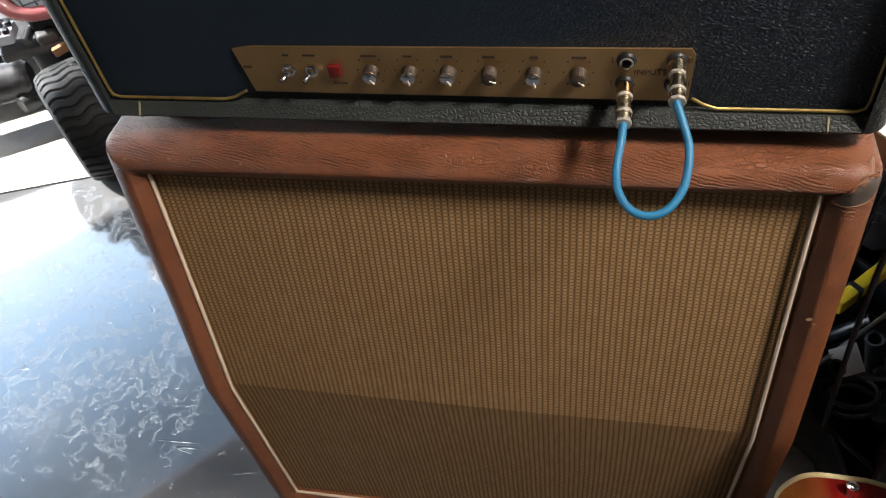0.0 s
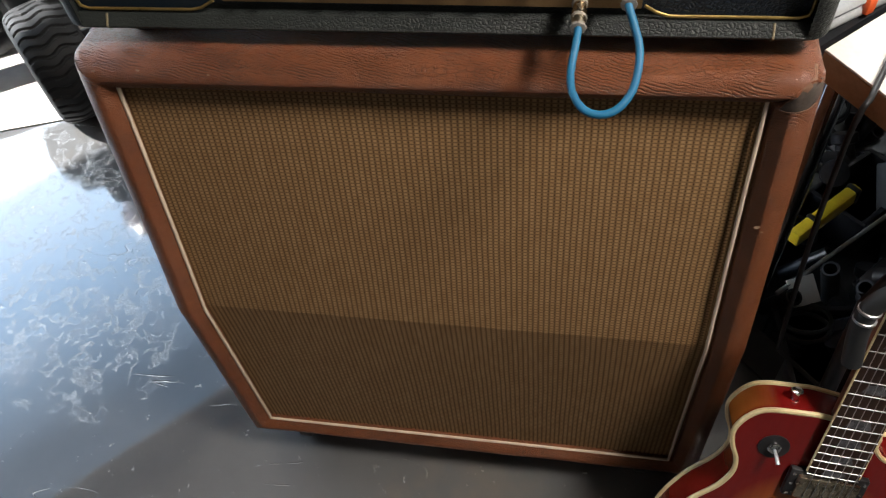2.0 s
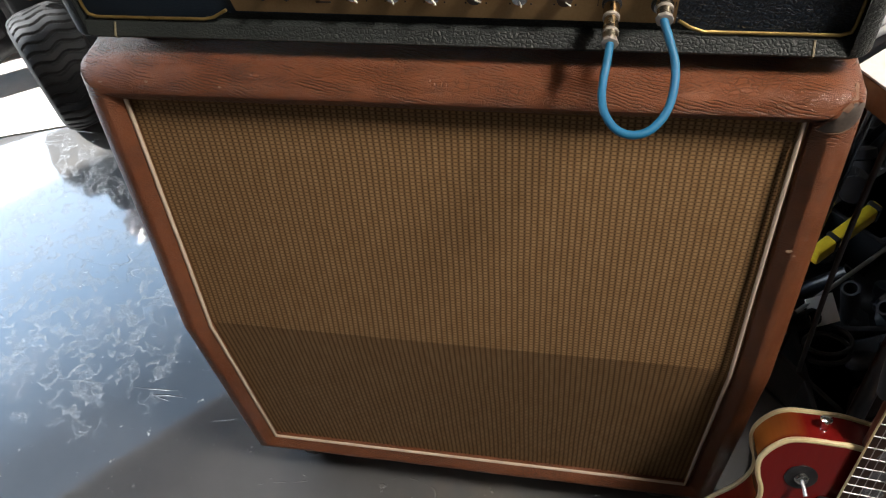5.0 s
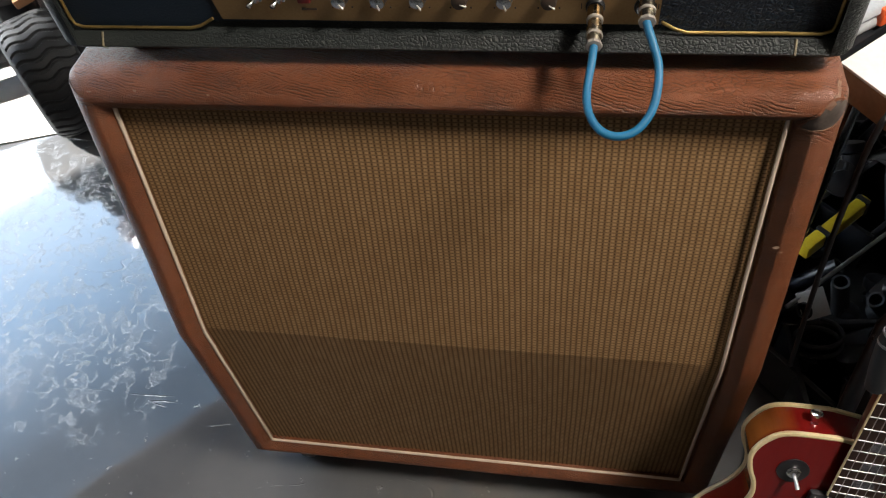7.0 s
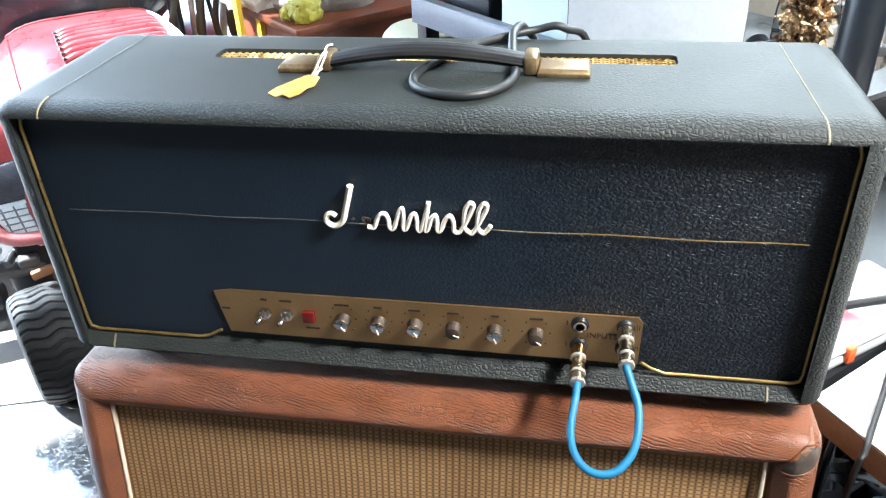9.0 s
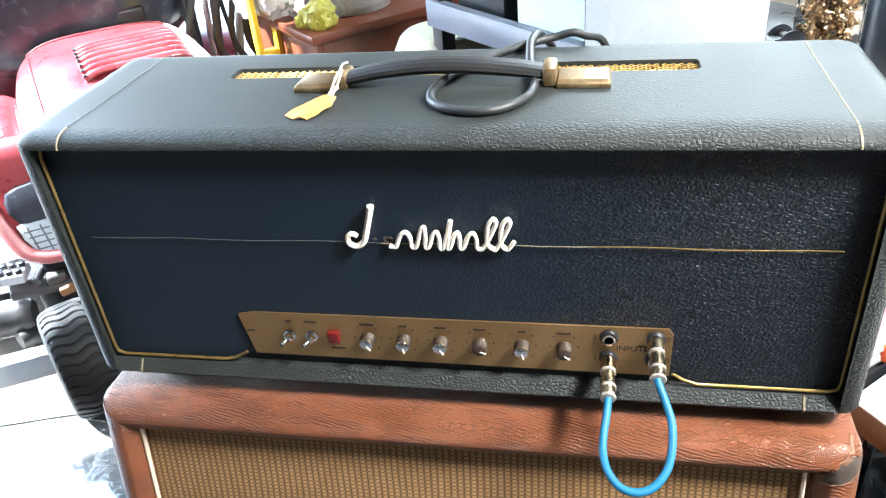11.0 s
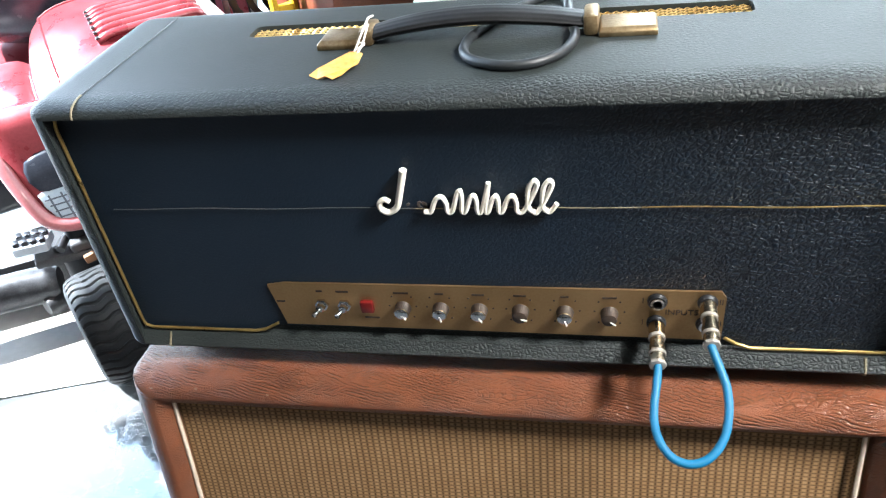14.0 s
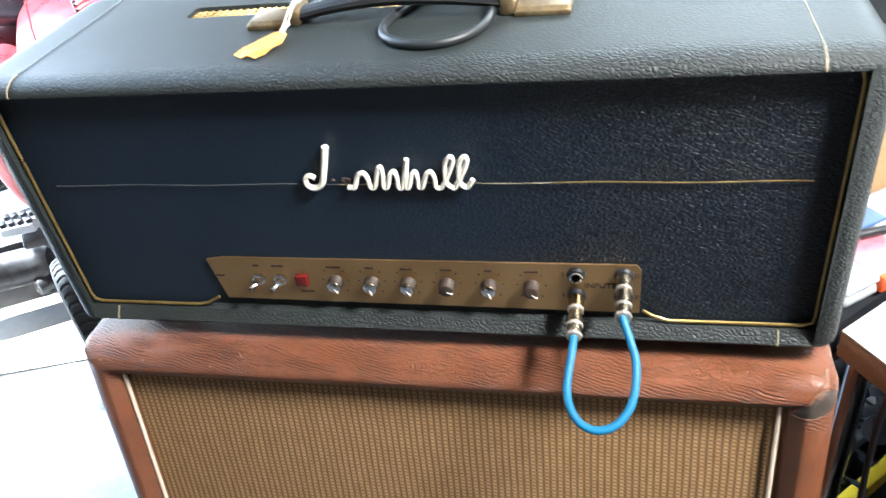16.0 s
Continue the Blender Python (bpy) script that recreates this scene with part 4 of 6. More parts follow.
    # broken white script badge, drawn as plain strokes
    bm = bmesh.new()
    y = -0.0045
    hook = [(-0.0645, 1.0085), (-0.0690, 1.0110), (-0.0735, 1.0075), (-0.0725, 1.0010), (-0.0660, 0.9985), (-0.0590, 1.0040), (-0.0555, 1.0150), (-0.0515, 1.0290), (-0.0490, 1.0385)]
    sweep(bm, curve_points([(a, y, b) for a, b in hook], 6), [0.0026 + 0.0013 * i / 48 for i in range(49)], 10, False, 0.8)
    part("badge_hook", bm, LOGO, amp, "chipped white plastic hook of the badge")
    bm = bmesh.new()
    # a running stroke: low rounded humps, one tall leaning bar, two tall slim loops
    wave = [(-0.0370, 0.9992), (-0.0330, 0.9988)]
    for x, high, wide in ((-0.0310, 0.0140, 0.0130), (-0.0135, 0.0195, 0.0075), (-0.0025, 0.0150, 0.0090), (0.0105, 0.0265, 0.0030), (0.0160, 0.0145, 0.0080), (0.0275, 0.0145, 0.0110)):
        wave += [(x, 0.9995), (x + 0.22 * high + wide * 0.15, 0.9990 + high * 0.85), (x + 0.22 * high + wide * 0.55, 0.9990 + high), (x + wide * 0.9 + 0.1 * high, 0.9990 + high * 0.55), (x + wide + 0.0005, 1.0000)]
    for x in (0.0440, 0.0555):
        wave += [(x, 0.9992), (x + 0.0070, 1.0120), (x + 0.0120, 1.0240), (x + 0.0095, 1.0275), (x + 0.0050, 1.0200), (x + 0.0040, 1.0040), (x + 0.0085, 0.9990)]
    wave += [(0.0670, 1.0010), (0.0705, 1.0065)]
    sweep(bm, curve_points([(a, y, b) for a, b in wave], 5), 0.0026, 8, False, 0.8)
    part("badge_script", bm, LOGO, amp, "white plastic wavy stroke of the badge")
    bm = bmesh.new()
    for k in range(9):
        box(bm, (-0.052 + 0.017 * random.random(), -0.0015, 0.998 + 0.008 * random.random()), (0.003, 0.0008, 0.0022), 0, m=Matrix.Rotation(random.random() * 3, 4, "Y"))
    part("glue_residue", bm, TORN, amp, "grey glue traces where the badge broke off", 0)
    # gold expanded-metal vent in the top slot
    bm = bmesh.new()
    rows = 9
    for r in range(rows):
        pts = []
        for i in range(241):
            pts.append((-0.213 + 0.434 * i / 240, 0.1222 + 0.0029 * r + (0.0010 if (i + (r % 2) * 2) % 4 < 2 else -0.0010), HZ1 - 0.0040 + 0.0004 * math.sin(i * 1.57)))
        sweep(bm, pts, 0.0007, 4)
    part("vent_mesh", bm, MESH_GOLD, amp, "gold expanded-metal vent mesh")
    # brackets, ferrules and strap handle
    for side, (x0, x1) in (("l", (-0.133, -0.096)), ("r", (0.101, 0.146))):
        bm = bmesh.new()
        low = [(x0, 0.080), (x1, 0.080), (x1, 0.116), (x0, 0.116)]
        high = [(x0 + 0.002, 0.084), (x1 - 0.002, 0.084), (x1 - 0.002, 0.112), (x0 + 0.002, 0.112)]
        a = [bm.verts.new((p[0], p[1], HZ1)) for p in low]
        b = [bm.verts.new((p[0], p[1], HZ1 + 0.0042)) for p in low]
        c = [bm.verts.new((p[0], p[1], HZ1 + 0.0070)) for p in high]
        for lo, hi in ((a, b), (b, c)):
            for k in range(4):
                bm.faces.new((lo[k], lo[(k + 1) % 4], hi[(k + 1) % 4], hi[k]))
        bm.faces.new(c)
        bm.faces.new(a[::-1])
        bmesh.ops.bevel(bm, geom=list(bm.edges), offset=0.0009, segments=2, profile=0.5, affect="EDGES", clamp_overlap=True)
        bracket = part("handle_bracket", bm, BRONZE, amp, "worn bronze handle bracket")
        bm = bmesh.new()
        fx = -0.090 if side == "l" else 0.095
        box(bm, (fx, 0.0985, HZ1 + (0.0072 if side == "l" else 0.0085)), (0.012, 0.031, 0.0140 if side == "l" else 0.0165), 0.003, 2)
        part("ferrule", bm, BRONZE, bracket, "bronze end ferrule")
    bm = bmesh.new()
    strap = []
    for i in range(37):
        t = i / 36
        strap.append(Vector((-0.088 + 0.181 * t, 0.0985, HZ1 + 0.0064 + 0.0022 * t + (0.0110 - 0.0025 * t) * math.sin(math.pi * t) ** 0.9)))
    rings = []
    for i, p in enumerate(strap):
        d = (strap[min(i + 1, 36)] - strap[max(i - 1, 0)]).normalized()
        up = Vector((0, 1, 0)).cross(d) * -1
        w = 0.0135 + 0.0015 * math.sin(math.pi * i / 36)
        ring = []
        for k in range(56):
            a = 2 * math.pi * k / 56
            rib = 1.0 + 0.022 * math.cos(math.pi * k / 2)
            ring.append(bm.verts.new(p + Vector((0, 1, 0)) * (w * math.cos(a) * rib) + up * ((0.0054 + 0.0012 * math.sin(math.pi * i / 36)) * math.sin(a) * rib)))
        rings.append(ring)
    for a, b in zip(rings, rings[1:]):
        for k in range(56):
            bm.faces.new((a[k], a[(k + 1) % 56], b[(k + 1) % 56], b[k]))
    bm.faces.new(rings[0][::-1])
    bm.faces.new(rings[-1])
    part("strap_handle", bm, STRAP, amp, "ribbed black rubber strap handle", 60)
    for x in (-0.30, 0.30):
        for y in (0.03, 0.17):
            bm = bmesh.new()
            lathe(bm, [(0.016, 0.0), (0.017, 0.006), (0.014, HZ0 - 0.814)], pose(x, y, 0.8155), 16)
            part("foot", bm, BLACK, amp, "black rubber foot")


amplifier_head()


def patch_cable():
    cable = thing("patch_cable", pose(0, 0, 0), "short blue patch cable hanging between two input sockets", "cable")
    ends = []
    for x, z, dx in ((0.150, 0.8850, 0.0), (0.190, 0.9085, -0.002)):
        bm = bmesh.new()
        tilt = Vector((dx, -1, -0.16)).normalized()
        axis = facing((x, -0.0075, z), tilt)
        lathe(bm, [(0.0068, 0.0), (0.0068, 0.012), (0.0058, 0.0125), (0.0058, 0.022), (0.0066, 0.0225), (0.0066, 0.030), (0.0054, 0.038)], axis, 20)
        plug = part("plug", bm, NICKEL, cable, "dull metal jack plug")
        for h in (0.0125, 0.0295, 0.040):
            bm = bmesh.new()
            lathe(bm, [(0.0055, h - 0.0018), (0.0070, h - 0.0014), (0.0070, h + 0.0014), (0.0055, h + 0.0018)], axis, 8 if h > 0.035 else 20)
            part("plug_collar", bm, COLLAR, plug, "bright plug collar", 30)
        ends.append((axis @ Vector((0, 0, 0.040)), tilt))
    (a, ta), (b, tb) = ends
    loop = [(0.149, -0.062, 0.8729), (0.147, -0.076, 0.8647), (0.1466, -0.091, 0.8596), (0.1501, -0.106, 0.8552), (0.1593, -0.117, 0.8502), (0.1724, -0.121, 0.8488), (0.1859, -0.117, 0.852), (0.1963, -0.106, 0.8606), (0.2004, -0.092, 0.8722), (0.2001, -0.077, 0.8834), (0.1956, -0.064, 0.8925)]
    pts = [a - ta * 0.004, a + ta * 0.003] + [Vector(p) for p in loop] + [b + tb * 0.003, b - tb * 0.004]
    bm = bmesh.new()
    sweep(bm, curve_points(pts, 9), 0.0034, 14)
    part("cord", bm, BLUE, cable, "sky blue cable")


patch_cable()


def mains_cord():
    cord = thing("mains_cord", pose(0.008, 0.004, HZ1), "coiled grey-black rubber mains cord lying under the handle", "cable")
    z = 0.0040
    pts = [(0.165, 0.290, -0.62), (0.158, 0.255, -0.30), (0.140, 0.228, -0.04), (0.112, 0.199, z + 0.003), (0.083, 0.196, z + 0.002), (0.050, 0.176, z), (0.020, 0.140, z), (0.000, 0.105, z), (-0.011, 0.070, z), (-0.006, 0.040, z), (0.018, 0.022, z), (0.045, 0.022, z),
           (0.066, 0.040, z), (0.075, 0.068, z + 0.001), (0.070, 0.105, z + 0.001), (0.066, 0.140, z + 0.005), (0.065, 0.172, z + 0.008), (0.073, 0.200, z + 0.002), (0.088, 0.224, -0.05), (0.100, 0.245, -0.30)]
    bm = bmesh.new()
    sweep(bm, curve_points(pts, 8), 0.0039, 14)
    part("cord", bm, CORD, cord)


mains_cord()


def price_tag():
    tag = thing("card_tag", pose(0, 0, HZ1), "orange-yellow card tag tied to the handle with string", "tag")
    bm = bmesh.new()
    corner = [(-0.121, 0.024), (-0.113, 0.019), (-0.106, 0.0185), (-0.099, 0.015), (-0.0935, 0.024), (-0.0885, 0.031), (-0.0855, 0.041), (-0.0845, 0.054), (-0.0905, 0.0605), (-0.097, 0.0590), (-0.104, 0.050), (-0.110, 0.041), (-0.1165, 0.0335)]
    rings = []
    for k in (0, 1):
        rings.append([bm.verts.new((p[0], p[1], 0.0022 + 0.0014 * math.sin(310 * p[0] + 140 * p[1]) + 0.10 * (p[1] - 0.014) - 0.0007 * k)) for p in corner])
    bm.faces.new(rings[0])
    bm.faces.new(rings[1][::-1])
    for k in range(len(corner)):
        bm.faces.new((rings[0][k], rings[1][k], rings[1][(k + 1) % len(corner)], rings[0][(k + 1) % len(corner)]))
    part("card", bm, TAG, tag, "creased orange-yellow card", 0)
    bm = bmesh.new()
    sweep(bm, curve_points([(-0.094, 0.056, 0.005), (-0.093, 0.066, 0.007), (-0.089, 0.074, 0.016), (-0.087, 0.080, 0.0195), (-0.0885, 0.095, 0.0205), (-0.088, 0.108, 0.018)], 6), 0.0010, 6)
    sweep(bm, curve_points([(-0.090, 0.054, 0.005), (-0.087, 0.064, 0.010), (-0.0845, 0.074, 0.018), (-0.085, 0.082, 0.020)], 6), 0.0009, 6)
    sweep(bm, curve_points([(-0.096, 0.060, 0.004), (-0.088, 0.060, 0.009), (-0.086, 0.066, 0.010), (-0.092, 0.070, 0.009)], 6), 0.0011, 6)
    part("string", bm, STRING, tag, "knotted white string")


price_tag()


# ---------------------------------------------------------------- guitar on its stand
def guitar():
    u, v, n = Vector((0.9945, -0.036, -0.098)), Vector((0.104, 0.340, 0.935)), Vector((0.0, -0.940, 0.342))
    o = Vector((0.435, -0.310, 0.079))
    frame_m = Matrix(((u.x, v.x, n.x, o.x), (u.y, v.y, n.y, o.y), (u.z, v.z, n.z, o.z), (0, 0, 0, 1)))
    g = thing("electric_guitar", frame_m, "cherry sunburst single-cutaway electric guitar with cream binding on a stand", "guitar")
    control = [(0, 0), (-0.08, 0.008), (-0.135, 0.045), (-0.165, 0.11), (-0.162, 0.17), (-0.140, 0.225), (-0.113, 0.262), (-0.102, 0.29), (-0.104, 0.32), (-0.114, 0.352), (-0.118, 0.385), (-0.108, 0.418), (-0.09, 0.437), (-0.05, 0.4425), (-0.026, 0.442),
               (0.030, 0.425), (0.036, 0.395), (0.048, 0.375), (0.066, 0.368), (0.088, 0.385), (0.106, 0.404), (0.126, 0.398), (0.133, 0.370), (0.124, 0.33), (0.110, 0.29), (0.114, 0.25), (0.140, 0.215), (0.162, 0.165), (0.165, 0.11), (0.135, 0.045), (0.08, 0.008)]
    control = [(a, b if b < 0.30 else 0.30 + (b - 0.30) * 0.70) for a, b in control]
    outline = [(p.x, p.y) for p in curve_points([(a, b, 0) for a, b in control], 5, True)]
    bm = bmesh.new()
    slab(bm, outline, 0.050, None, 0.0025)
    body = part("body", bm, BURST, g, "cherry sunburst body")
    for h in (-0.0022, -0.0478):
        bm = bmesh.new()
        sweep(bm, [(a, b, h) for a, b in outline], 0.0032, 8, True)
        part("binding", bm, AGED_CREAM, body, "cream binding")
    bm = bmesh.new()
    box(bm, (0, 0.56, -0.007), (0.042, 0.40, 0.025), 0.010, 3)
    part("neck", bm, RED_WOOD, g, "red-brown neck")
    bm = bmesh.new()
    w0, w1 = 0.0285, 0.0215
    slab(bm, [(-w0, 0.326), (w0, 0.326), (w1, 0.765), (-w1, 0.765)], 0.006, Matrix.Translation((0, 0, 0.0125)), 0.001)
    board = part("fretboard", bm, ROSEWOOD, g, "dark rosewood fretboard")
    for sx in (-1, 1):
        bm = bmesh.new()
        sweep(bm, [(sx * w0, 0.326, 0.0105), (sx * w1, 0.765, 0.0105)], 0.0017, 6)
        part("binding", bm, AGED_CREAM, board, "cream binding")
    for k in range(1, 23):
        y = 0.765 - 0.628 * (1 - 2 ** (-k / 12))
        w = w1 + (w0 - w1) * (0.765 - y) / 0.439
        bm = bmesh.new()
        sweep(bm, [(-w, y, 0.0128), (-w * 0.5, y, 0.0132), (w * 0.5, y, 0.0132), (w, y, 0.0128)], 0.0008, 6)
        part("fret", bm, STEEL, board)
    for k in (3, 5, 7, 9, 12, 15, 17, 19, 21):
        y = 0.765 - 0.628 * (1 - 0.5 * (2 ** (-k / 12) + 2 ** (-(k - 1) / 12))) 
        bm = bmesh.new()
        slab(bm, [(-0.014, y - 0.006), (0.014, y - 0.006), (0.010, y + 0.006), (-0.010, y + 0.006)], 0.001, Matrix.Translation((0, 0, 0.0129)))
        part("inlay", bm, PEARL, board, "dull pearl inlay", 0)
    for k in range(6):
        x0, x1 = -0.0255 + 0.0102 * k, -0.0175 + 0.007 * k
        bm = bmesh.new()
        sweep(bm, [(x0, 0.135, 0.0175), (x1, 0.765, 0.0165)], 0.0005, 5)
        part("string", bm, STEEL, g)
    bm = bmesh.new()
    slab(bm, [(-0.022, 0.765), (0.022, 0.765), (0.035, 0.80), (0.038, 0.93), (0.0, 0.915), (-0.038, 0.93), (-0.035, 0.80)], 0.014, Matrix.Translation((0, 0, 0.006)), 0.002)
    head = part("headstock", bm, BLACK, g, "black headstock")
    for k in range(6):
        sx = -1 if k < 3 else 1
        bm = bmesh.new()
        sweep(bm, [(sx * 0.037, 0.815 + 0.04 * (k % 3), -0.001), (sx * 0.052, 0.815 + 0.04 * (k % 3), -0.001), (sx * 0.062, 0.815 + 0.04 * (k % 3), -0.001)], [0.003, 0.003, 0.007], 10)
        part("tuner", bm, CHROME, head, "chrome tuner")
    for y, name in ((0.300, "neck_pickup"), (0.165, "bridge_pickup")):
        bm = bmesh.new()
        box(bm, (0, y, 0.0045), (0.089, 0.045, 0.009), 0.003, 2)
        ring = part(name, bm, BLACK, g, "pickup in a black ring")
        bm = bmesh.new()
        box(bm, (0, y, 0.0095), (0.069, 0.034, 0.011), 0.0025, 2)
        part("pickup_cover", bm, NICKEL, ring, "aged nickel pickup cover")
        for sx in (-1, 1):
            for sy in (-0.016, 0.0, 0.016):
                bm = bmesh.new()
                lathe(bm, [(0.0021, 0.0), (0.0021, 0.0012), (0.0012, 0.0018)], pose(sx * 0.0395, y + sy, 0.009), 10)
                part("screw", bm, CHROME, ring)
    bm = bmesh.new()
    box(bm, (0, 0.135, 0.010), (0.082, 0.016, 0.012), 0.003, 2)
    part("bridge", bm, CHROME, g, "chrome bridge")
    bm = bmesh.new()
    box(bm, (0, 0.095, 0.012), (0.090, 0.014, 0.012), 0.005, 3)
    part("tailpiece", bm, CHROME, g, "chrome tailpiece")
    for x, y in ((0.085, 0.13), (0.12, 0.16), (0.075, 0.075), (0.115, 0.095)):
        bm = bmesh.new()
        lathe(bm, [(0.013, 0.0), (0.013, 0.004), (0.010, 0.016), (0.008, 0.0175)], pose(x, y, 0.0), 24)
        part("knob", bm, GOLD_PIPE, g, "gold knob")
    # pickup selector on its black ring, and the strap button on the horn
    bm = bmesh.new()
    lathe(bm, [(0.0175, 0.0002), (0.0175, 0.0016), (0.0075, 0.0020)], pose(-0.07, 0.345, 0), 32)
    ring = part("selector_ring", bm, BLACK, g, "black ring of the selector switch")
    bm = bmesh.new()
    lathe(bm, [(0.0078, 0.0015), (0.0078, 0.004), (0.0060, 0.0052), (0.0060, 0.007), (0.003, 0.0075)], pose(-0.07, 0.345, 0), 20)
    part("switch_nut", bm, CHROME, ring, "chrome nut")
    bm = bmesh.new()
    sweep(bm, [(-0.07, 0.345, 0.006), (-0.068, 0.341, 0.013), (-0.066, 0.336, 0.020)], [0.0017, 0.0022, 0.0026], 10)
    part("switch_tip", bm, STEEL, ring, "metal lever")
    bm = bmesh.new()
    lathe(bm, [(0.0050, 0.0), (0.0042, 0.004), (0.0042, 0.010), (0.0066, 0.0125), (0.0066, 0.0145), (0.003, 0.0155)], facing((-0.058, 0.3985, -0.024), (-0.1, 1, 0), (0, 0, 1)), 20)
    part("strap_button", bm, CHROME, g, "chrome strap button")
    # the stand carries the body on two arms and holds the neck in a padded yoke
    s = thing("guitar_stand", frame_m.copy(), "black tubular guitar stand with padded yoke", "guitar stand")
    bm = bmesh.new()
    sweep(bm, [(0, -0.02, -0.085), (0, 0.50, -0.085), (0.02, 0.60, -0.062)], 0.010, 12)
    part("upright", bm, BLACK_PAINT, s)
    inverse = frame_m.inverted()
    for foot in ((0.20, -0.45, 0.012), (0.62, -0.40, 0.012), (0.46, 0.02, 0.012)):
        bm = bmesh.new()
        sweep(bm, curve_points([(0, 0.0, -0.085), tuple(inverse @ Vector((foot[0] * 0.7 + 0.13, foot[1] * 0.7 - 0.09, 0.05))), tuple(inverse @ Vector(foot))], 6), 0.009, 10)
        part("leg", bm, BLACK_PAINT, s)
    for sx in (-1, 1):
        bm = bmesh.new()
        sweep(bm, curve_points([(0, 0.02, -0.085), (sx * 0.09, -0.010, -0.070), (sx * 0.10, -0.013, -0.02), (sx * 0.10, -0.010, 0.010), (sx * 0.10, 0.012, 0.016)], 6), 0.0085, 12)
        part("cradle_arm", bm, RUBBER, s, "rubber-covered cradle arm")
    bm = bmesh.new()
    sweep(bm, curve_points([(0.085, 0.590, -0.015), (0.070, 0.612, 0.040), (0.012, 0.632, 0.060), (-0.042, 0.618, 0.060), (-0.064, 0.592, 0.056), (-0.062, 0.556, 0.050), (-0.053, 0.516, 0.044)], 8), 0.0098, 14)
    part("yoke_arm", bm, RUBBER, s, "black foam-padded yoke arm")
    for p, d in (((-0.0643, 0.588, 0.0555), (0.0, -1, -0.15)), ((-0.0641, 0.576, 0.0535), (0.05, -1, -0.15))):
        bm = bmesh.new()
        lathe(bm, [(0.0100, -0.002), (0.0110, -0.0012), (0.0110, 0.0012), (0.0100, 0.002)], facing(p, d), 18)
        part("collar", bm, STEEL, s, "grey collar")
    bm = bmesh.new()
    sweep(bm, [(0.02, 0.60, -0.062), (0.065, 0.60, -0.05), (0.085, 0.590, -0.015)], 0.009, 12)
    part("yoke_bracket", bm, BLACK_PAINT, s)


guitar()


# ---------------------------------------------------------------- bench, crates and boxes beside the amplifier
def white_bench():
    bench = thing("workbench", pose(0, 0, 0), "white-topped plywood bench on chrome tube legs", "workbench")
    c = Vector((0.432, 0.187))
    a = Vector((math.cos(radians(43)), math.sin(radians(43))))
    b = Vector((math.cos(radians(-56)), math.sin(radians(-56))))
    quad = [c, c + b * 0.95, c + b * 0.95 + a * 0.95, c + a * 0.95]
    bm = bmesh.new()
    slab(bm, [(p.x, p.y) for p in quad], 0.036, pose(0, 0, 0.676), 0.001)
    part("board", bm, PLY, bench, "raw plywood board")
    bm = bmesh.new()
    slab(bm, [(p.x, p.y) for p in quad], 0.004, pose(0, 0, 0.680), 0.001)
    part("laminate", bm, WHITE_TOP, bench, "white laminate top")
    for p in (Vector((0.476, 0.228)), c + b * 0.9 + a * 0.06, c + b * 0.86 + a * 0.86, c + a * 0.86 + b * 0.06):
        bm = bmesh.new()
        sweep(bm, [(p.x, p.y, 0.645), (p.x, p.y, 0.0)], 0.016, 16)
        part("leg", bm, CHROME, bench, "chrome tube leg")


white_bench()


def side_bench():
    bench = thing("side_bench", pose(0, 0, 0), "dark grey steel bench standing beside the white one", "workbench")
    quad = [(0.424, 0.205), (1.10, 0.835), (0.62, 1.32), (0.405, 1.10), (0.405, 0.36)]
    bm = bmesh.new()
    slab(bm, quad, 0.03, pose(0, 0, 0.662), 0.002)
    part("top", bm, BLACK_PAINT, bench, "scratched dark top")
    for x, y in ((0.46, 0.40), (1.0, 0.83), (0.64, 1.24), (0.44, 1.05)):
        bm = bmesh.new()
        box(bm, (x, y, 0.316), (0.035, 0.035, 0.632), 0.003)
        part("leg", bm, BLACK_PAINT, bench)


side_bench()


def organiser(at, turn, wide, deep, high, tint):
    case = thing("parts_organiser", pose(at[0], at[1], at[2], 0, 0, turn), "milky clear plastic parts case with pink labels and orange latches", "storage case", "parts cases on the bench")
    bm = bmesh.new()
    box(bm, (0, 0, high * 0.3), (wide, deep, high * 0.6), 0.008, 3)
    part("tray", bm, tint, case)
    bm = bmesh.new()
    box(bm, (0, 0, high * 0.8 + 0.001), (wide * 1.01, deep * 1.01, high * 0.4), 0.006, 3)
    lid = part("lid", bm, CLEAR, case, "milky clear lid")
    for k, (x, y, w, d) in enumerate(((-0.22, 0.05, 0.22, 0.5), (0.12, 0.2, 0.2, 0.3), (0.28, -0.2, 0.18, 0.25))):
        bm = bmesh.new()
        box(bm, (x * wide, y * deep, high + 0.0016), (w * wide, d * deep, 0.0012))
        part("label", bm, PINK if k != 1 else PAPER, lid, "pink label" if k != 1 else "white label", 0)
    for x in (-0.3, 0.3):
        bm = bmesh.new()
        box(bm, (x * wide, -deep * 0.515, high * 0.62), (0.015, 0.010, 0.024), 0.003)
        part("latch", bm, ORANGE, case, "orange latch")


organiser((0.540, 0.360, 0.6625), 38, 0.30, 0.078, 0.030, CLEAR)
organiser((0.503, 0.411, 0.6625), 35, 0.20, 0.054, 0.030, CLEAR)


def loose_bar(name, pts, r, material, label, category):
    bm = bmesh.new()
    sweep(bm, pts, r, 12)
    return tagged(link_mesh(name, bm, material), label, category)


loose_bar("steel_tube", [(0.435, 0.327, 0.7000), (0.72, 0.416, 0.7160)], 0.0060, BLACK_PAINT, "black steel tube lying across the parts case", "tube")


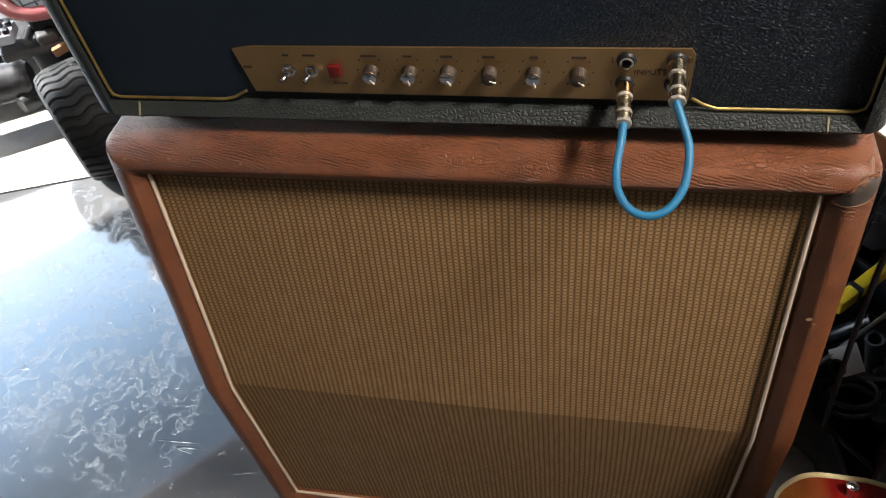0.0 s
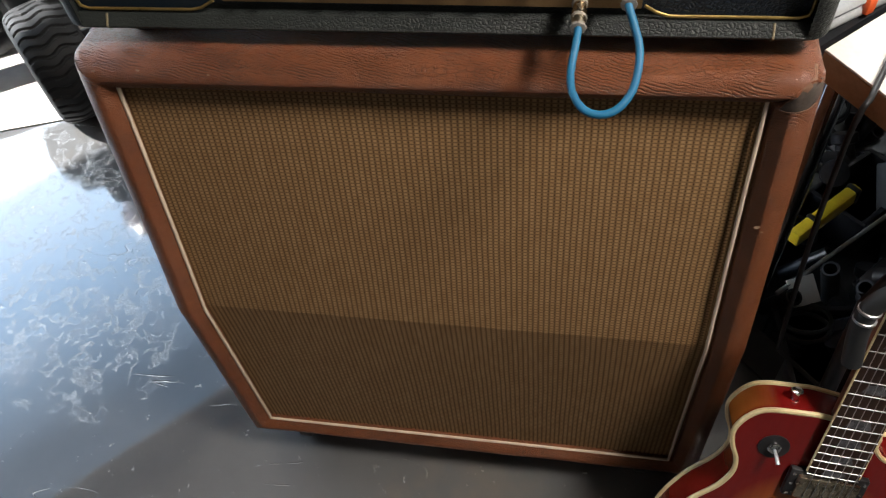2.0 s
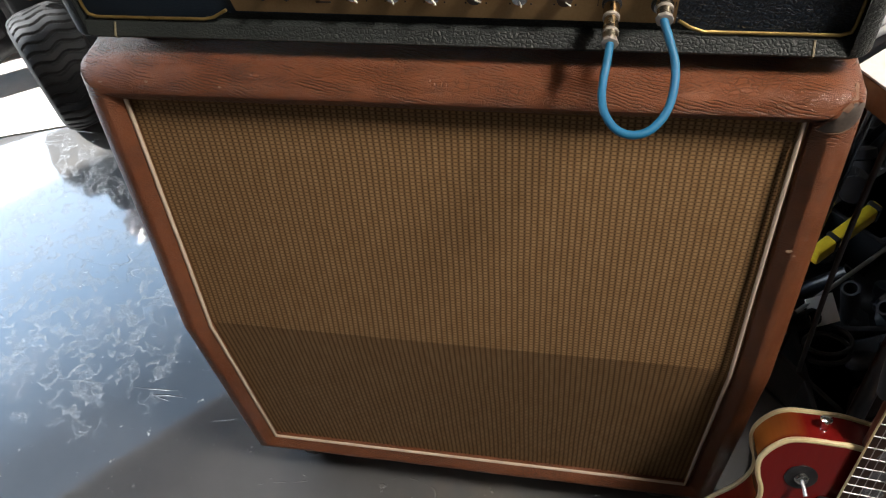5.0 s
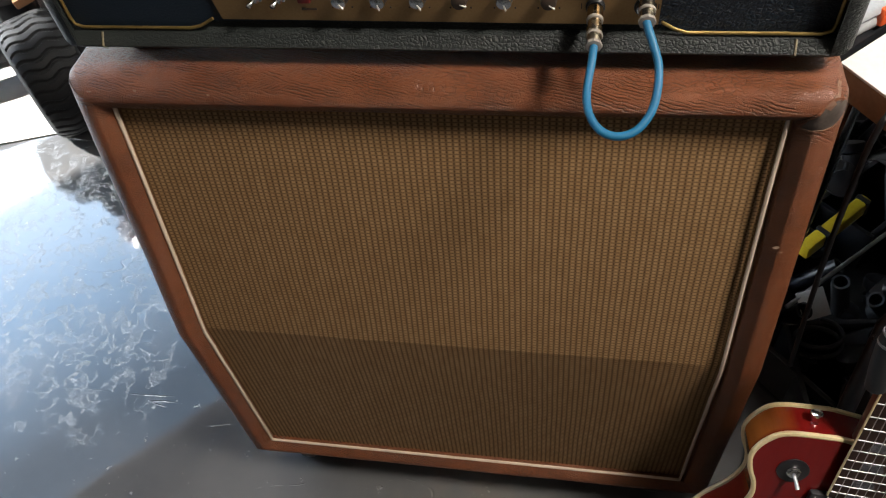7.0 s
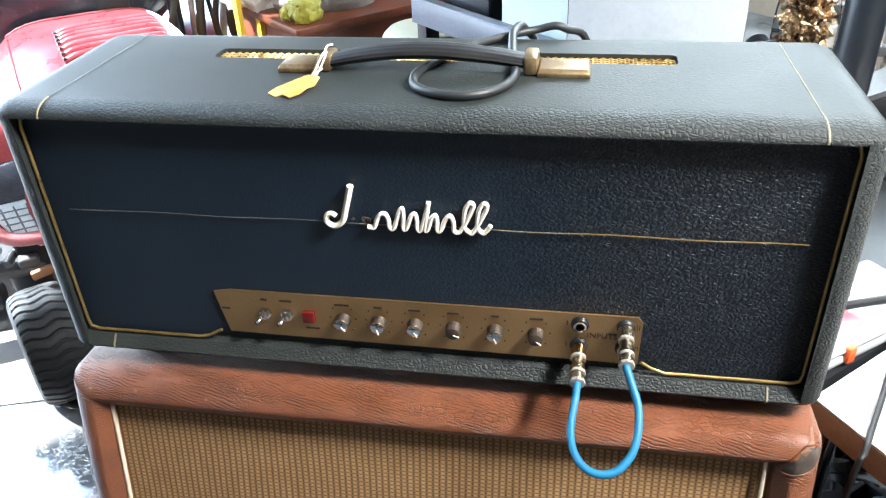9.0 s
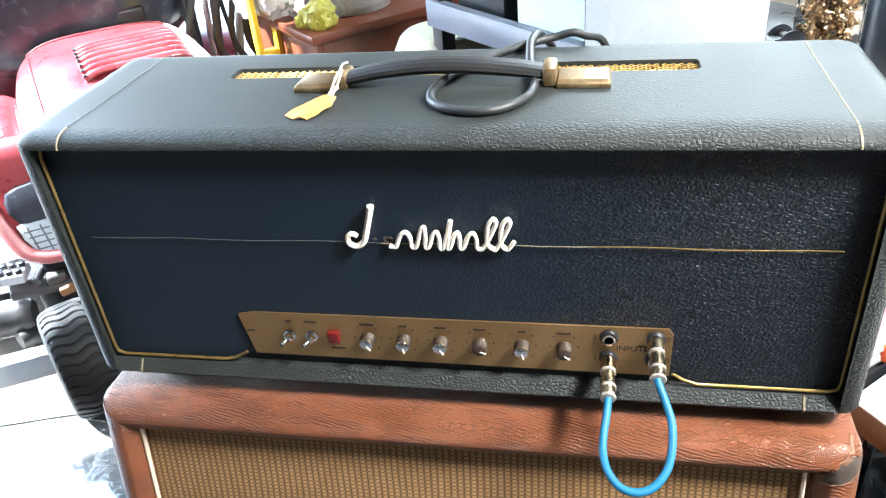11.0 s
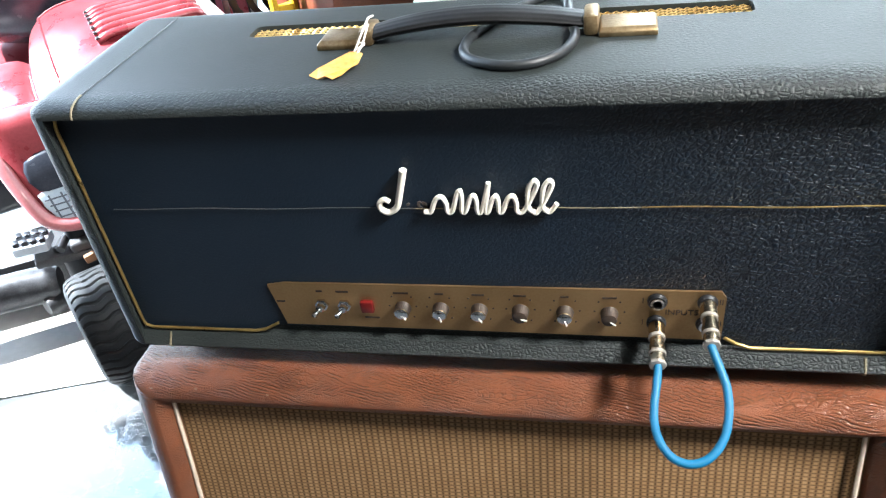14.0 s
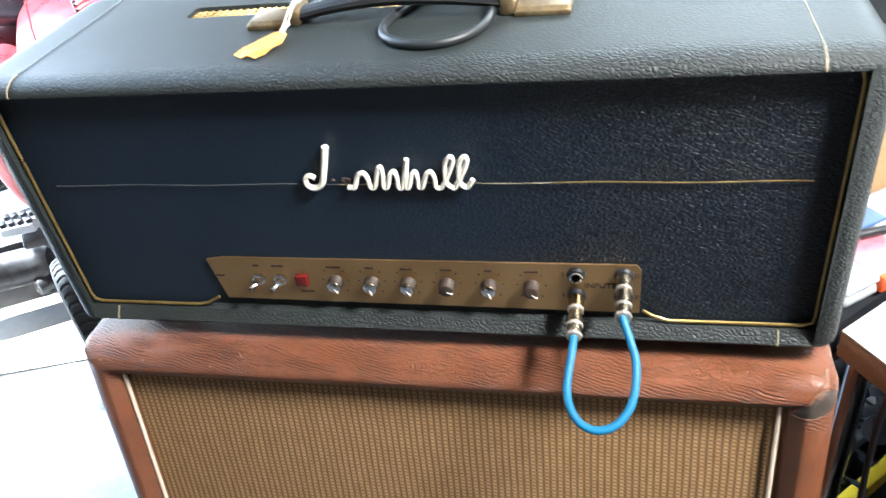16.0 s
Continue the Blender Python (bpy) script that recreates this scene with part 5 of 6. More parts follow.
loose_bar("black_cable", curve_points([(0.62, 0.40, 0.70), (0.556, 0.292, 0.6850), (0.512, 0.198, 0.6842), (0.478, 0.126, 0.6842), (0.466, 0.100, 0.6836), (0.457, 0.088, 0.672), (0.455, 0.085, 0.62), (0.462, 0.080, 0.45), (0.48, 0.07, 0.20)], 8), 0.0036, BLACK, "black cable lying over the white bench and hanging down", "cable")


def carton():
    corner = pose(0.5487, 0.4760, 0.6625, 0, 0, 32.2)  # the box's near right-hand corner
    c = thing("cardboard_box", corner @ pose(-0.10, 0.085, 0), "brown cardboard box with handwritten marks, white sheet on top", "box")
    bm = bmesh.new()
    box(bm, (0, 0, 0.1005), (0.20, 0.17, 0.201), 0.003)
    part("carton", bm, CARDBOARD, c, "brown cardboard")
    bm = bmesh.new()
    box(bm, (0, -0.0860, 0.180), (0.198, 0.0018, 0.040), 0)
    part("flap", bm, CARDBOARD, c, "folded flap edge", 0)
    writing("85", 0.034, Matrix.Translation((0.030, -0.0856, 0.084)) @ UPRIGHT @ Matrix.Rotation(radians(8), 4, "Z"), INK, "lettering", c)
    sheet = thing("white_sheet", corner @ pose(-0.09, 0.085, 0.2015), "white foam sheet lying on the cardboard box", "sheet")
    bm = bmesh.new()
    box(bm, (0, 0, 0.004), (0.25, 0.18, 0.008), 0.002)
    part("sheet", bm, WHITE_TOP, sheet)
    lid = thing("blue_lid", pose(0.470, 0.378, 0.6945, 0, 0, 35), "small flat blue plastic lid on a parts case", "lid")
    bm = bmesh.new()
    box(bm, (0, 0, 0.003), (0.085, 0.050, 0.006), 0.002, 2)
    part("plate", bm, BLUE_LID, lid)
    card = thing("paper_card", pose(0.528, 0.395, 0.6945, 0, 0, 12), "white paper card with a red edge on a parts case", "card")
    bm = bmesh.new()
    box(bm, (0, 0, 0.001), (0.060, 0.045, 0.002))
    part("sheet", bm, PAPER, card)
    bm = bmesh.new()
    box(bm, (0, -0.0245, 0.001), (0.060, 0.004, 0.0024))
    part("edge", bm, RED_LENS, card, "red edge")


carton()


def black_post():
    p = thing("black_post", pose(0.527, 0.622, 0.8565), "thick black tube standing on a flat grey base plate", "post")
    bm = bmesh.new()
    slab(bm, [(-0.030, -0.040), (0.022, 0.004), (0.046, 0.062), (0.160, 0.150), (0.140, 0.230), (0.020, 0.110), (-0.050, 0.030)], 0.010, pose(0, 0, 0.0115), 0.002)
    lathe(bm, [(0.040, 0.0115), (0.038, 0.015), (0.031, 0.017)], Matrix.Identity(4), 36)
    part("base", bm, STEEL_GREY, p, "flat grey base plate")
    bm = bmesh.new()
    lathe(bm, [(0.0290, 0.008), (0.0290, 0.60), (0.0275, 0.602)], Matrix.Identity(4), 36)
    part("tube", bm, POST, p, "black tube")


black_post()


def parts_crate(m, seed):
    crate = thing("parts_crate", m, "low black crate full of dark metal parts under the bench", "crate", "crates under the bench")
    bm = bmesh.new()
    box(bm, (0, 0, 0.006), (0.50, 0.34, 0.012), 0.002)
    part("crate_floor", bm, BLACK, crate)
    for x, y, w, d in ((-0.245, 0, 0.01, 0.34), (0.245, 0, 0.01, 0.34), (0, -0.165, 0.48, 0.01), (0, 0.165, 0.48, 0.01)):
        bm = bmesh.new()
        box(bm, (x, y, 0.06), (w, d, 0.10), 0.002)
        part("crate_side", bm, BLACK, crate)
    spots = random.Random(seed)
    for k in range(26):
        x, y, z = spots.uniform(-0.20, 0.20), spots.uniform(-0.12, 0.12), 0.03 + 0.10 * spots.random()
        turn = pose(0, 0, 0, spots.uniform(-40, 40), spots.uniform(-40, 40), spots.uniform(0, 180))
        bm = bmesh.new()
        kind = k % 4
        mat = (BLACK, BLACK_PAINT, RUBBER, DARK_METAL)[spots.randrange(4)]
        if kind == 0:
            box(bm, (x, y, z), (spots.uniform(0.03, 0.10), spots.uniform(0.03, 0.06), spots.uniform(0.015, 0.04)), 0.004, 2, turn)
            part("part_block", bm, mat, crate)
        elif kind == 1:
            m = Matrix.Translation((x, y, z)) @ turn
            lathe(bm, [(0.012, -0.03), (0.018, -0.028), (0.018, 0.0), (0.026, 0.004), (0.026, 0.022), (0.012, 0.026)], m, 18)
            part("part_knob", bm, mat, crate)
        elif kind == 2:
            m = Matrix.Translation((x, y, z)) @ turn
            sweep(bm, [m @ Vector((0.035 * math.cos(a), 0.035 * math.sin(a), 0.003 * a)) for a in [i * 0.35 for i in range(30)]], 0.004, 8)
            part("part_coil", bm, RUBBER, crate, "black cable coil")
        else:
            m = Matrix.Translation((x, y, z)) @ turn
            lathe(bm, [(0.011, -0.05), (0.015, -0.05), (0.015, 0.05), (0.011, 0.05), (0.011, -0.05)], m, 16, False)
            part("part_tube", bm, mat, crate, "short tube")


def clutter_under_bench():
    """Dark odds and ends on the floor between the cabinet and the bench."""
    parts_crate(pose(0.66, 0.32, 0, 0, 0, 42), 4)
    parts_crate(pose(0.70, -0.02, 0, 0, 0, 96), 9)
    # Third crate added to cover lit floor that should stay dark.
    parts_crate(pose(0.74, 0.70, 0, 0, 0, 45), 15)
    level = thing("yellow_level", pose(0.585, 0.348, 0.185, 0, -8, 42), "yellow tool with black straps lying over the crate", "tool")
    bm = bmesh.new()
    box(bm, (0, 0, 0.02), (0.15, 0.022, 0.034), 0.005, 2)
    part("body", bm, YELLOW, level)
    for x in (-0.030, 0.065):
        bm = bmesh.new()
        box(bm, (x, 0, 0.02), (0.010, 0.025, 0.037), 0.002)
        part("strap", bm, BLACK, level, "black strap")
    card = thing("white_card", pose(0.557, 0.240, 0.122, 34, 2, 24), "small white square card lying on the dark parts", "card")
    bm = bmesh.new()
    box(bm, (0, 0, 0), (0.052, 0.050, 0.002), 0.0006)
    part("card", bm, WHITE_TOP, card)
    loose_bar("steel_rod", [(0.51, 0.226, 0.128), (0.82, 0.50, 0.150)], 0.004, STEEL, "thin steel rod lying across the crate", "rod")
    hose = thing("black_hose", pose(0, 0, 0), "coiled black rubber hose hanging below the bench", "hose")
    bm = bmesh.new()
    sweep(bm, [(0.74 + 0.10 * math.cos(a), 0.20 + 0.06 * math.sin(a), 0.33 + 0.13 * math.sin(a) + 0.006 * a) for a in [i * 0.25 for i in range(54)]], 0.009, 10)
    part("coil", bm, RUBBER, hose)
    can = thing("black_drum", pose(0.86, 0.10, 0), "black metal drum under the bench", "drum")
    bm = bmesh.new()
    lathe(bm, [(0.12, 0.0), (0.125, 0.01), (0.12, 0.02), (0.12, 0.30), (0.125, 0.31), (0.12, 0.32), (0.10, 0.322)], Matrix.Identity(4), 32)
    part("drum", bm, BLACK_PAINT, can)


clutter_under_bench()


# ---------------------------------------------------------------- rack behind the amplifier
def rack():
    r = thing("steel_rack", ROOM @ pose(0.585, 0.83, 0) @ Matrix.Identity(4), "black steel rack with a grey-blue shelf edge", "rack")
    # local x along SIDE, y along BACK; the shelf's edge runs along y
    for z in (0.905, 0.40):
        bm = bmesh.new()
        box(bm, (0.22, -0.26, z), (0.46, 0.62, 0.012), 0.002)
        part("shelf", bm, BLACK_PAINT, r, "black shelf")
        bm = bmesh.new()
        box(bm, (-0.012, -0.26, z + 0.003), (0.004, 0.62, 0.050), 0.001)
        box(bm, (-0.002, -0.26, z + 0.029), (0.022, 0.62, 0.003), 0.001)
        part("shelf_edge", bm, GREY_PAINT, r, "grey-blue pressed shelf edge")
    for x, y in ((0.012, 0.03), (0.43, 0.03), (0.43, -0.55), (0.16, -0.55)):
        bm = bmesh.new()
        box(bm, (x, y, 0.80), (0.034, 0.034, 1.60), 0.003)
        part("post", bm, BLACK_PAINT, r, "black post")


rack()


def enamel_box(m, size, material, label, screws):
    b = thing("equipment_case", m, label, "equipment", "cases on the rack")
    bm = bmesh.new()
    box(bm, (0, 0, size[2] / 2), size, 0.006, 3)
    part("case", bm, BLACK_PAINT, b, "black case")
    bm = bmesh.new()
    box(bm, (0, -size[1] / 2 - 0.002, size[2] / 2), (size[0] * 0.985, 0.004, size[2] * 0.98), 0.0015)
    part("front_plate", bm, material, b, "enamelled front plate")
    for x, z in screws:
        bm = bmesh.new()
        lathe(bm, [(0.0045, 0.0), (0.0045, 0.0015), (0.002, 0.0022)], facing((x, -size[1] / 2 - 0.004, z), (0, -1, 0)), 12)
        part("screw", bm, BLACK, b)


RACK_FACE = math.degrees(math.atan2(-0.7071, 0.7071))
enamel_box(pose(0.115, 0.815, 0.911, 0, 0, RACK_FACE), (0.235, 0.12, 0.34), WHITE_PANEL, "pale green-white enamelled equipment case on the rack", [(-0.09, 0.014), (0.075, 0.014)])
enamel_box(pose(-0.055, 0.985, 0.911, 0, 0, RACK_FACE), (0.15, 0.10, 0.30), BLACK_PAINT, "black equipment case on the rack", [(-0.05, 0.02)])
enamel_box(pose(0.248, 0.735, 0.662, 0, 0, -3), (0.272, 0.10, 0.56), GREY_PANEL, "plain pale grey enamelled cabinet on the dark bench", [])


def parts_bag():
    """Brass fittings in a clear bag, on the side bench."""
    bag = thing("parts_bag", pose(0.505, 0.830, 0.662), "clear bag of brass fittings standing on a black box", "bag")
    rnd = random.Random(8)
    bm = bmesh.new()
    for k in range(420):
        m = pose(rnd.uniform(-0.038, 0.038), rnd.uniform(-0.032, 0.032), 0.23 + 0.19 * rnd.random(), rnd.uniform(0, 180), rnd.uniform(0, 180), 0)
        lathe(bm, [(0.003, -0.008), (0.005, -0.007), (0.005, -0.001), (0.003, 0.0), (0.003, 0.009)], m, 8)
    part("fittings", bm, BRASS, bag, "brass fittings")
    bm = bmesh.new()
    rings = []
    for j in range(9):
        z = 0.215 + 0.225 * j / 8
        r = 0.050 * (1 - 0.25 * (j / 8) ** 2)
        rings.append([bm.verts.new((r * math.cos(a) + 0.004 * math.sin(3 * a + j), 0.85 * r * math.sin(a), z)) for a in [2 * math.pi * k / 18 for k in range(18)]])
    for a, b in zip(rings, rings[1:]):
        for k in range(18):
            bm.faces.new((a[k], a[(k + 1) % 18], b[(k + 1) % 18], b[k]))
    bm2 = bmesh.new()
    box(bm2, (0.02, 0, 0.105), (0.13, 0.10, 0.208), 0.004)
    part("carton_base", bm2, BLACK, bag, "black box under the bag")
    bm2 = bmesh.new()
    box(bm2, (0.018, -0.0512, 0.195), (0.026, 0.002, 0.030), 0.001)
    part("label", bm2, BRASS, bag, "dull yellow label")
    film = Nodes("thin_clear_film")
    film.finish((0.9, 0.9, 0.9), 0.08, 0.0, None, transmission_weight=1.0, ior=1.03)
    ob = part("film", bm, film.material, bag, "clear plastic film")
    ob.visible_shadow = False


parts_bag()


def reel(m):
    """A grey flanged reel standing on its rim."""
    r = thing("cable_reel", m, "grey flanged reel standing beside the pale cabinet", "reel", "reels on the bench")
    for y in (-0.02, 0.02):
        bm = bmesh.new()
        lathe(bm, [(0.010, -0.003), (0.020, -0.003), (0.024, -0.0015), (0.024, 0.0015), (0.020, 0.003), (0.010, 0.003)], facing((0, y, 0.024), (0, -1, 0)), 28)
        part("flange", bm, GREY_PAINT, r, "grey flange")
    bm = bmesh.new()
    lathe(bm, [(0.014, -0.018), (0.014, 0.018)], facing((0, 0, 0.024), (0, -1, 0)), 24)
    part("drum", bm, BLACK, r, "black drum")


reel(pose(0.437, 0.805, 0.878, 0, 0, 18))
rest = thing("black_box", pose(0.442, 0.79, 0.662), "black box carrying the reel", "box")
bm = bmesh.new()
box(bm, (-0.012, 0.01, 0.107), (0.062, 0.085, 0.214), 0.004)
part("box_body", bm, BLACK, rest)


def wire_shelf():
    w = thing("jar_shelf", pose(0.76, 1.00, 0.662), "grey steel shelf with two rows of small white jars", "shelf")
    for z in (0.100, 0.178, 0.256):
        bm = bmesh.new()
        box(bm, (0, 0.02, z), (0.44, 0.07, 0.004), 0.001)
        box(bm, (0, -0.016, z + 0.006), (0.44, 0.003, 0.018), 0.001)
        part("board", bm, STEEL_GREY, w, "grey board with a front lip")
    for x in (-0.217, 0.217):
        bm = bmesh.new()
        box(bm, (x, 0.02, 0.17), (0.006, 0.07, 0.34), 0.001)
        part("end_plate", bm, BLACK_PAINT, w, "dark end plate")
    bm = bmesh.new()
    box(bm, (0, 0.02, 0.049), (0.44, 0.09, 0.096), 0.004)
    part("plinth", bm, BLACK, w, "black plinth")
    first = None
    for z in (0.764, 0.842):
        for k in range(8):
            m = pose(0.585 + 0.047 * k, 1.018, z)
            if first is None:
                first = j = thing("white_jar", m, "small cream-white plastic jar on the grey shelf", "jar", "jars on the shelf")
                bm = bmesh.new()
                lathe(bm, [(0.017, 0.0), (0.019, 0.002), (0.019, 0.046), (0.015, 0.050)], Matrix.Identity(4), 18)
                part("jar", bm, PAPER, j)
                bm = bmesh.new()
                lathe(bm, [(0.0165, 0.050), (0.0165, 0.060), (0.015, 0.062)], Matrix.Identity(4), 18)
                part("lid", bm, PAPER, j, "white lid")
            else:
                copy_thing(first, m)


wire_shelf()


# ---------------------------------------------------------------- desk with bag and bucket
DESK = ROOM @ pose(0.546, 1.383, 0)  # near corner of the desk, local x along SIDE, y along BACK


def desk():
    d = thing("wooden_desk", DESK, "red-brown varnished wooden desk with an open side", "desk")
    bm = bmesh.new()
    box(bm, (0.40, 0.20, 0.762), (0.86, 0.46, 0.024), 0.003)
    part("desktop", bm, RED_WOOD, d)
    for x in (0.0, 0.80):
        bm = bmesh.new()
        box(bm, (x, 0.20, 0.375), (0.02, 0.42, 0.75), 0.002)
        part("side_panel", bm, RED_WOOD, d)
    bm = bmesh.new()
    box(bm, (0.40, 0.0, 0.50), (0.78, 0.018, 0.50), 0.002)
    part("front_panel", bm, RED_WOOD, d)
    bm = bmesh.new()
    box(bm, (0.40, 0.20, 0.30), (0.78, 0.40, 0.018), 0.002)
    part("shelf", bm, RED_WOOD, d)


desk()


def crumpled(bm, centre, size, seed, cuts=4, rough=0.28):
    made = bmesh.ops.create_icosphere(bm, subdivisions=cuts, radius=1.0)["verts"]
    for v in made:
        k = 1 + rough * noise.noise(v.co * 1.7 + Vector((seed, 0, 0))) + 0.16 * noise.noise(v.co * 5.2 + Vector((0, seed, 0)))
        p = v.co * k
        v.co = Vector((p.x * size[0], p.y * size[1], max(p.z, -0.72) * size[2])) + Vector(centre)


def desk_things():
    b = thing("plastic_bag", DESK @ pose(0.030, 0.035, 0.774), "crumpled yellow plastic bag on the desk", "bag")
    bm = bmesh.new()
    crumpled(bm, (0, 0, 0.030), (0.050, 0.042, 0.042), 3.0)
    crumpled(bm, (0.012, 0.006, 0.070), (0.020, 0.016, 0.020), 9.0, 3)
    crumpled(bm, (-0.030, 0.030, 0.018), (0.028, 0.024, 0.022), 6.0, 3)
    part("bag", bm, YELLOW_BAG, b)
    k = thing("white_bucket", DESK @ pose(0.19, 0.165, 0.774), "white plastic bucket with a printed label on the desk", "bucket")
    bm = bmesh.new()
    lathe(bm, [(0.118, 0.0), (0.12, 0.004), (0.132, 0.24), (0.138, 0.245), (0.138, 0.26), (0.130, 0.262), (0.127, 0.02)], Matrix.Identity(4), 36)
    part("pail", bm, WHITE_CLOTH, k)
    for z, h, mat, lab in ((0.030, 0.014, PINK, "red printed band"), (0.075, 0.05, BLUE_LID, "dark printed label")):
        bm = bmesh.new()
        rr = 0.1208 + 0.012 * z / 0.24
        pts = []
        for i in range(13):
            a = radians(-140 + 7 * i)
            pts.append((a, rr + 0.0006))
        lo = [bm.verts.new((r * math.cos(a), r * math.sin(a), z)) for a, r in pts]
        hi = [bm.verts.new(((r + 0.003) * math.cos(a), (r + 0.003) * math.sin(a), z + h)) for a, r in pts]
        for i in range(12):
            bm.faces.new((lo[i], lo[i + 1], hi[i + 1], hi[i]))
        part("label", bm, mat, k, lab)
    c = thing("plastic_sheet", DESK @ pose(0.03, 0.27, 0.774), "crumpled white plastic sheet hanging over the desk corner", "plastic sheet")
    bm = bmesh.new()
    crumpled(bm, (-0.03, 0.03, 0.055), (0.075, 0.11, 0.085), 12.0, 4, 0.4)
    part("crumpled_fold", bm, WHITE_CLOTH, c)
    bm = bmesh.new()
    grid = []
    for i in range(13):
        row = []
        for j in range(11):
            y = -0.13 + 0.022 * j
            row.append(bm.verts.new((-0.008 - 0.012 * math.sin(i * 0.7 + j) * i / 12, y, 0.012 - 0.0145 * i * (0.55 + 0.45 * math.sin(j * 0.8 + 1)))))
        grid.append(row)
    for i in range(12):
        for j in range(10):
            bm.faces.new((grid[i][j], grid[i][j + 1], grid[i + 1][j + 1], grid[i + 1][j]))
    part("hanging_edge", bm, WHITE_CLOTH, c)


desk_things()


def ivory_tub():
    s = thing("stool", pose(-0.212, 1.12, 0), "dark stool carrying an ivory tub", "stool")
    bm = bmesh.new()
    lathe(bm, [(0.16, 0.585), (0.17, 0.59), (0.17, 0.616), (0.16, 0.622)], Matrix.Identity(4), 28)
    part("seat", bm, BLACK_PAINT, s)
    for k in range(4):
        a = radians(45 + 90 * k)
        bm = bmesh.new()
        sweep(bm, [(0.10 * math.cos(a), 0.10 * math.sin(a), 0.588), (0.17 * math.cos(a), 0.17 * math.sin(a), 0.0)], 0.011, 10)
        part("leg", bm, BLACK_PAINT, s)
    t = thing("plastic_tub", pose(-0.205, 1.12, 0.622), "ivory plastic tub turned upside down on the stool", "tub")
    bm = bmesh.new()
    lathe(bm, [(0.156, 0.0), (0.160, 0.006), (0.152, 0.016), (0.138, 0.11), (0.124, 0.150), (0.127, 0.156), (0.100, 0.210), (0.088, 0.222), (0.02, 0.226)], Matrix.Identity(4), 32)
    part("tub", bm, IVORY, t)


ivory_tub()


# ---------------------------------------------------------------- red ride-on tractor in the doorway
def tyre_mesh(radius, width, waves, around=200, across=96):
    """A tyre about its local x axis, with wavy bars across the tread and raised sidewall beads."""
    bm = bmesh.new()
    profile = []
    for j in range(across + 1):
        s = -1 + 2 * j / across
        edge = abs(s)
        if edge < 0.72:
            x = s / 0.72 * width * 0.46
            r = radius - 0.012 * (edge / 0.72) ** 4
        else:
            q = (edge - 0.72) / 0.28
            x = math.copysign(width * (0.46 + 0.06 * math.sin(math.pi * min(1, q * 1.1))), s)
            r = radius - 0.012 - q * radius * 0.42 + 0.003 * max(0.0, 1 - abs(q - 0.12) / 0.06)
        profile.append((s, x, r))
    rings = []
    for i in range(around):
        a = 2 * math.pi * i / around
        ring = []
        for s, x, r in profile:
            if abs(s) < 0.72:
                t = a * waves / (2 * math.pi) + 0.20 * math.sin(s / 0.72 * 6.0)
                g = abs(t - round(t))
                if g < 0.17:
                    r -= 0.0050 * min(1.0, (0.17 - g) / 0.06)
            ring.append(bm.verts.new((x, r * math.cos(a), r * math.sin(a))))
        rings.append(ring)
    for i in range(around):
        p, q = rings[i], rings[(i + 1) % around]
        for j in range(across):
            bm.faces.new((p[j], p[j + 1], q[j + 1], q[j]))
    return bm


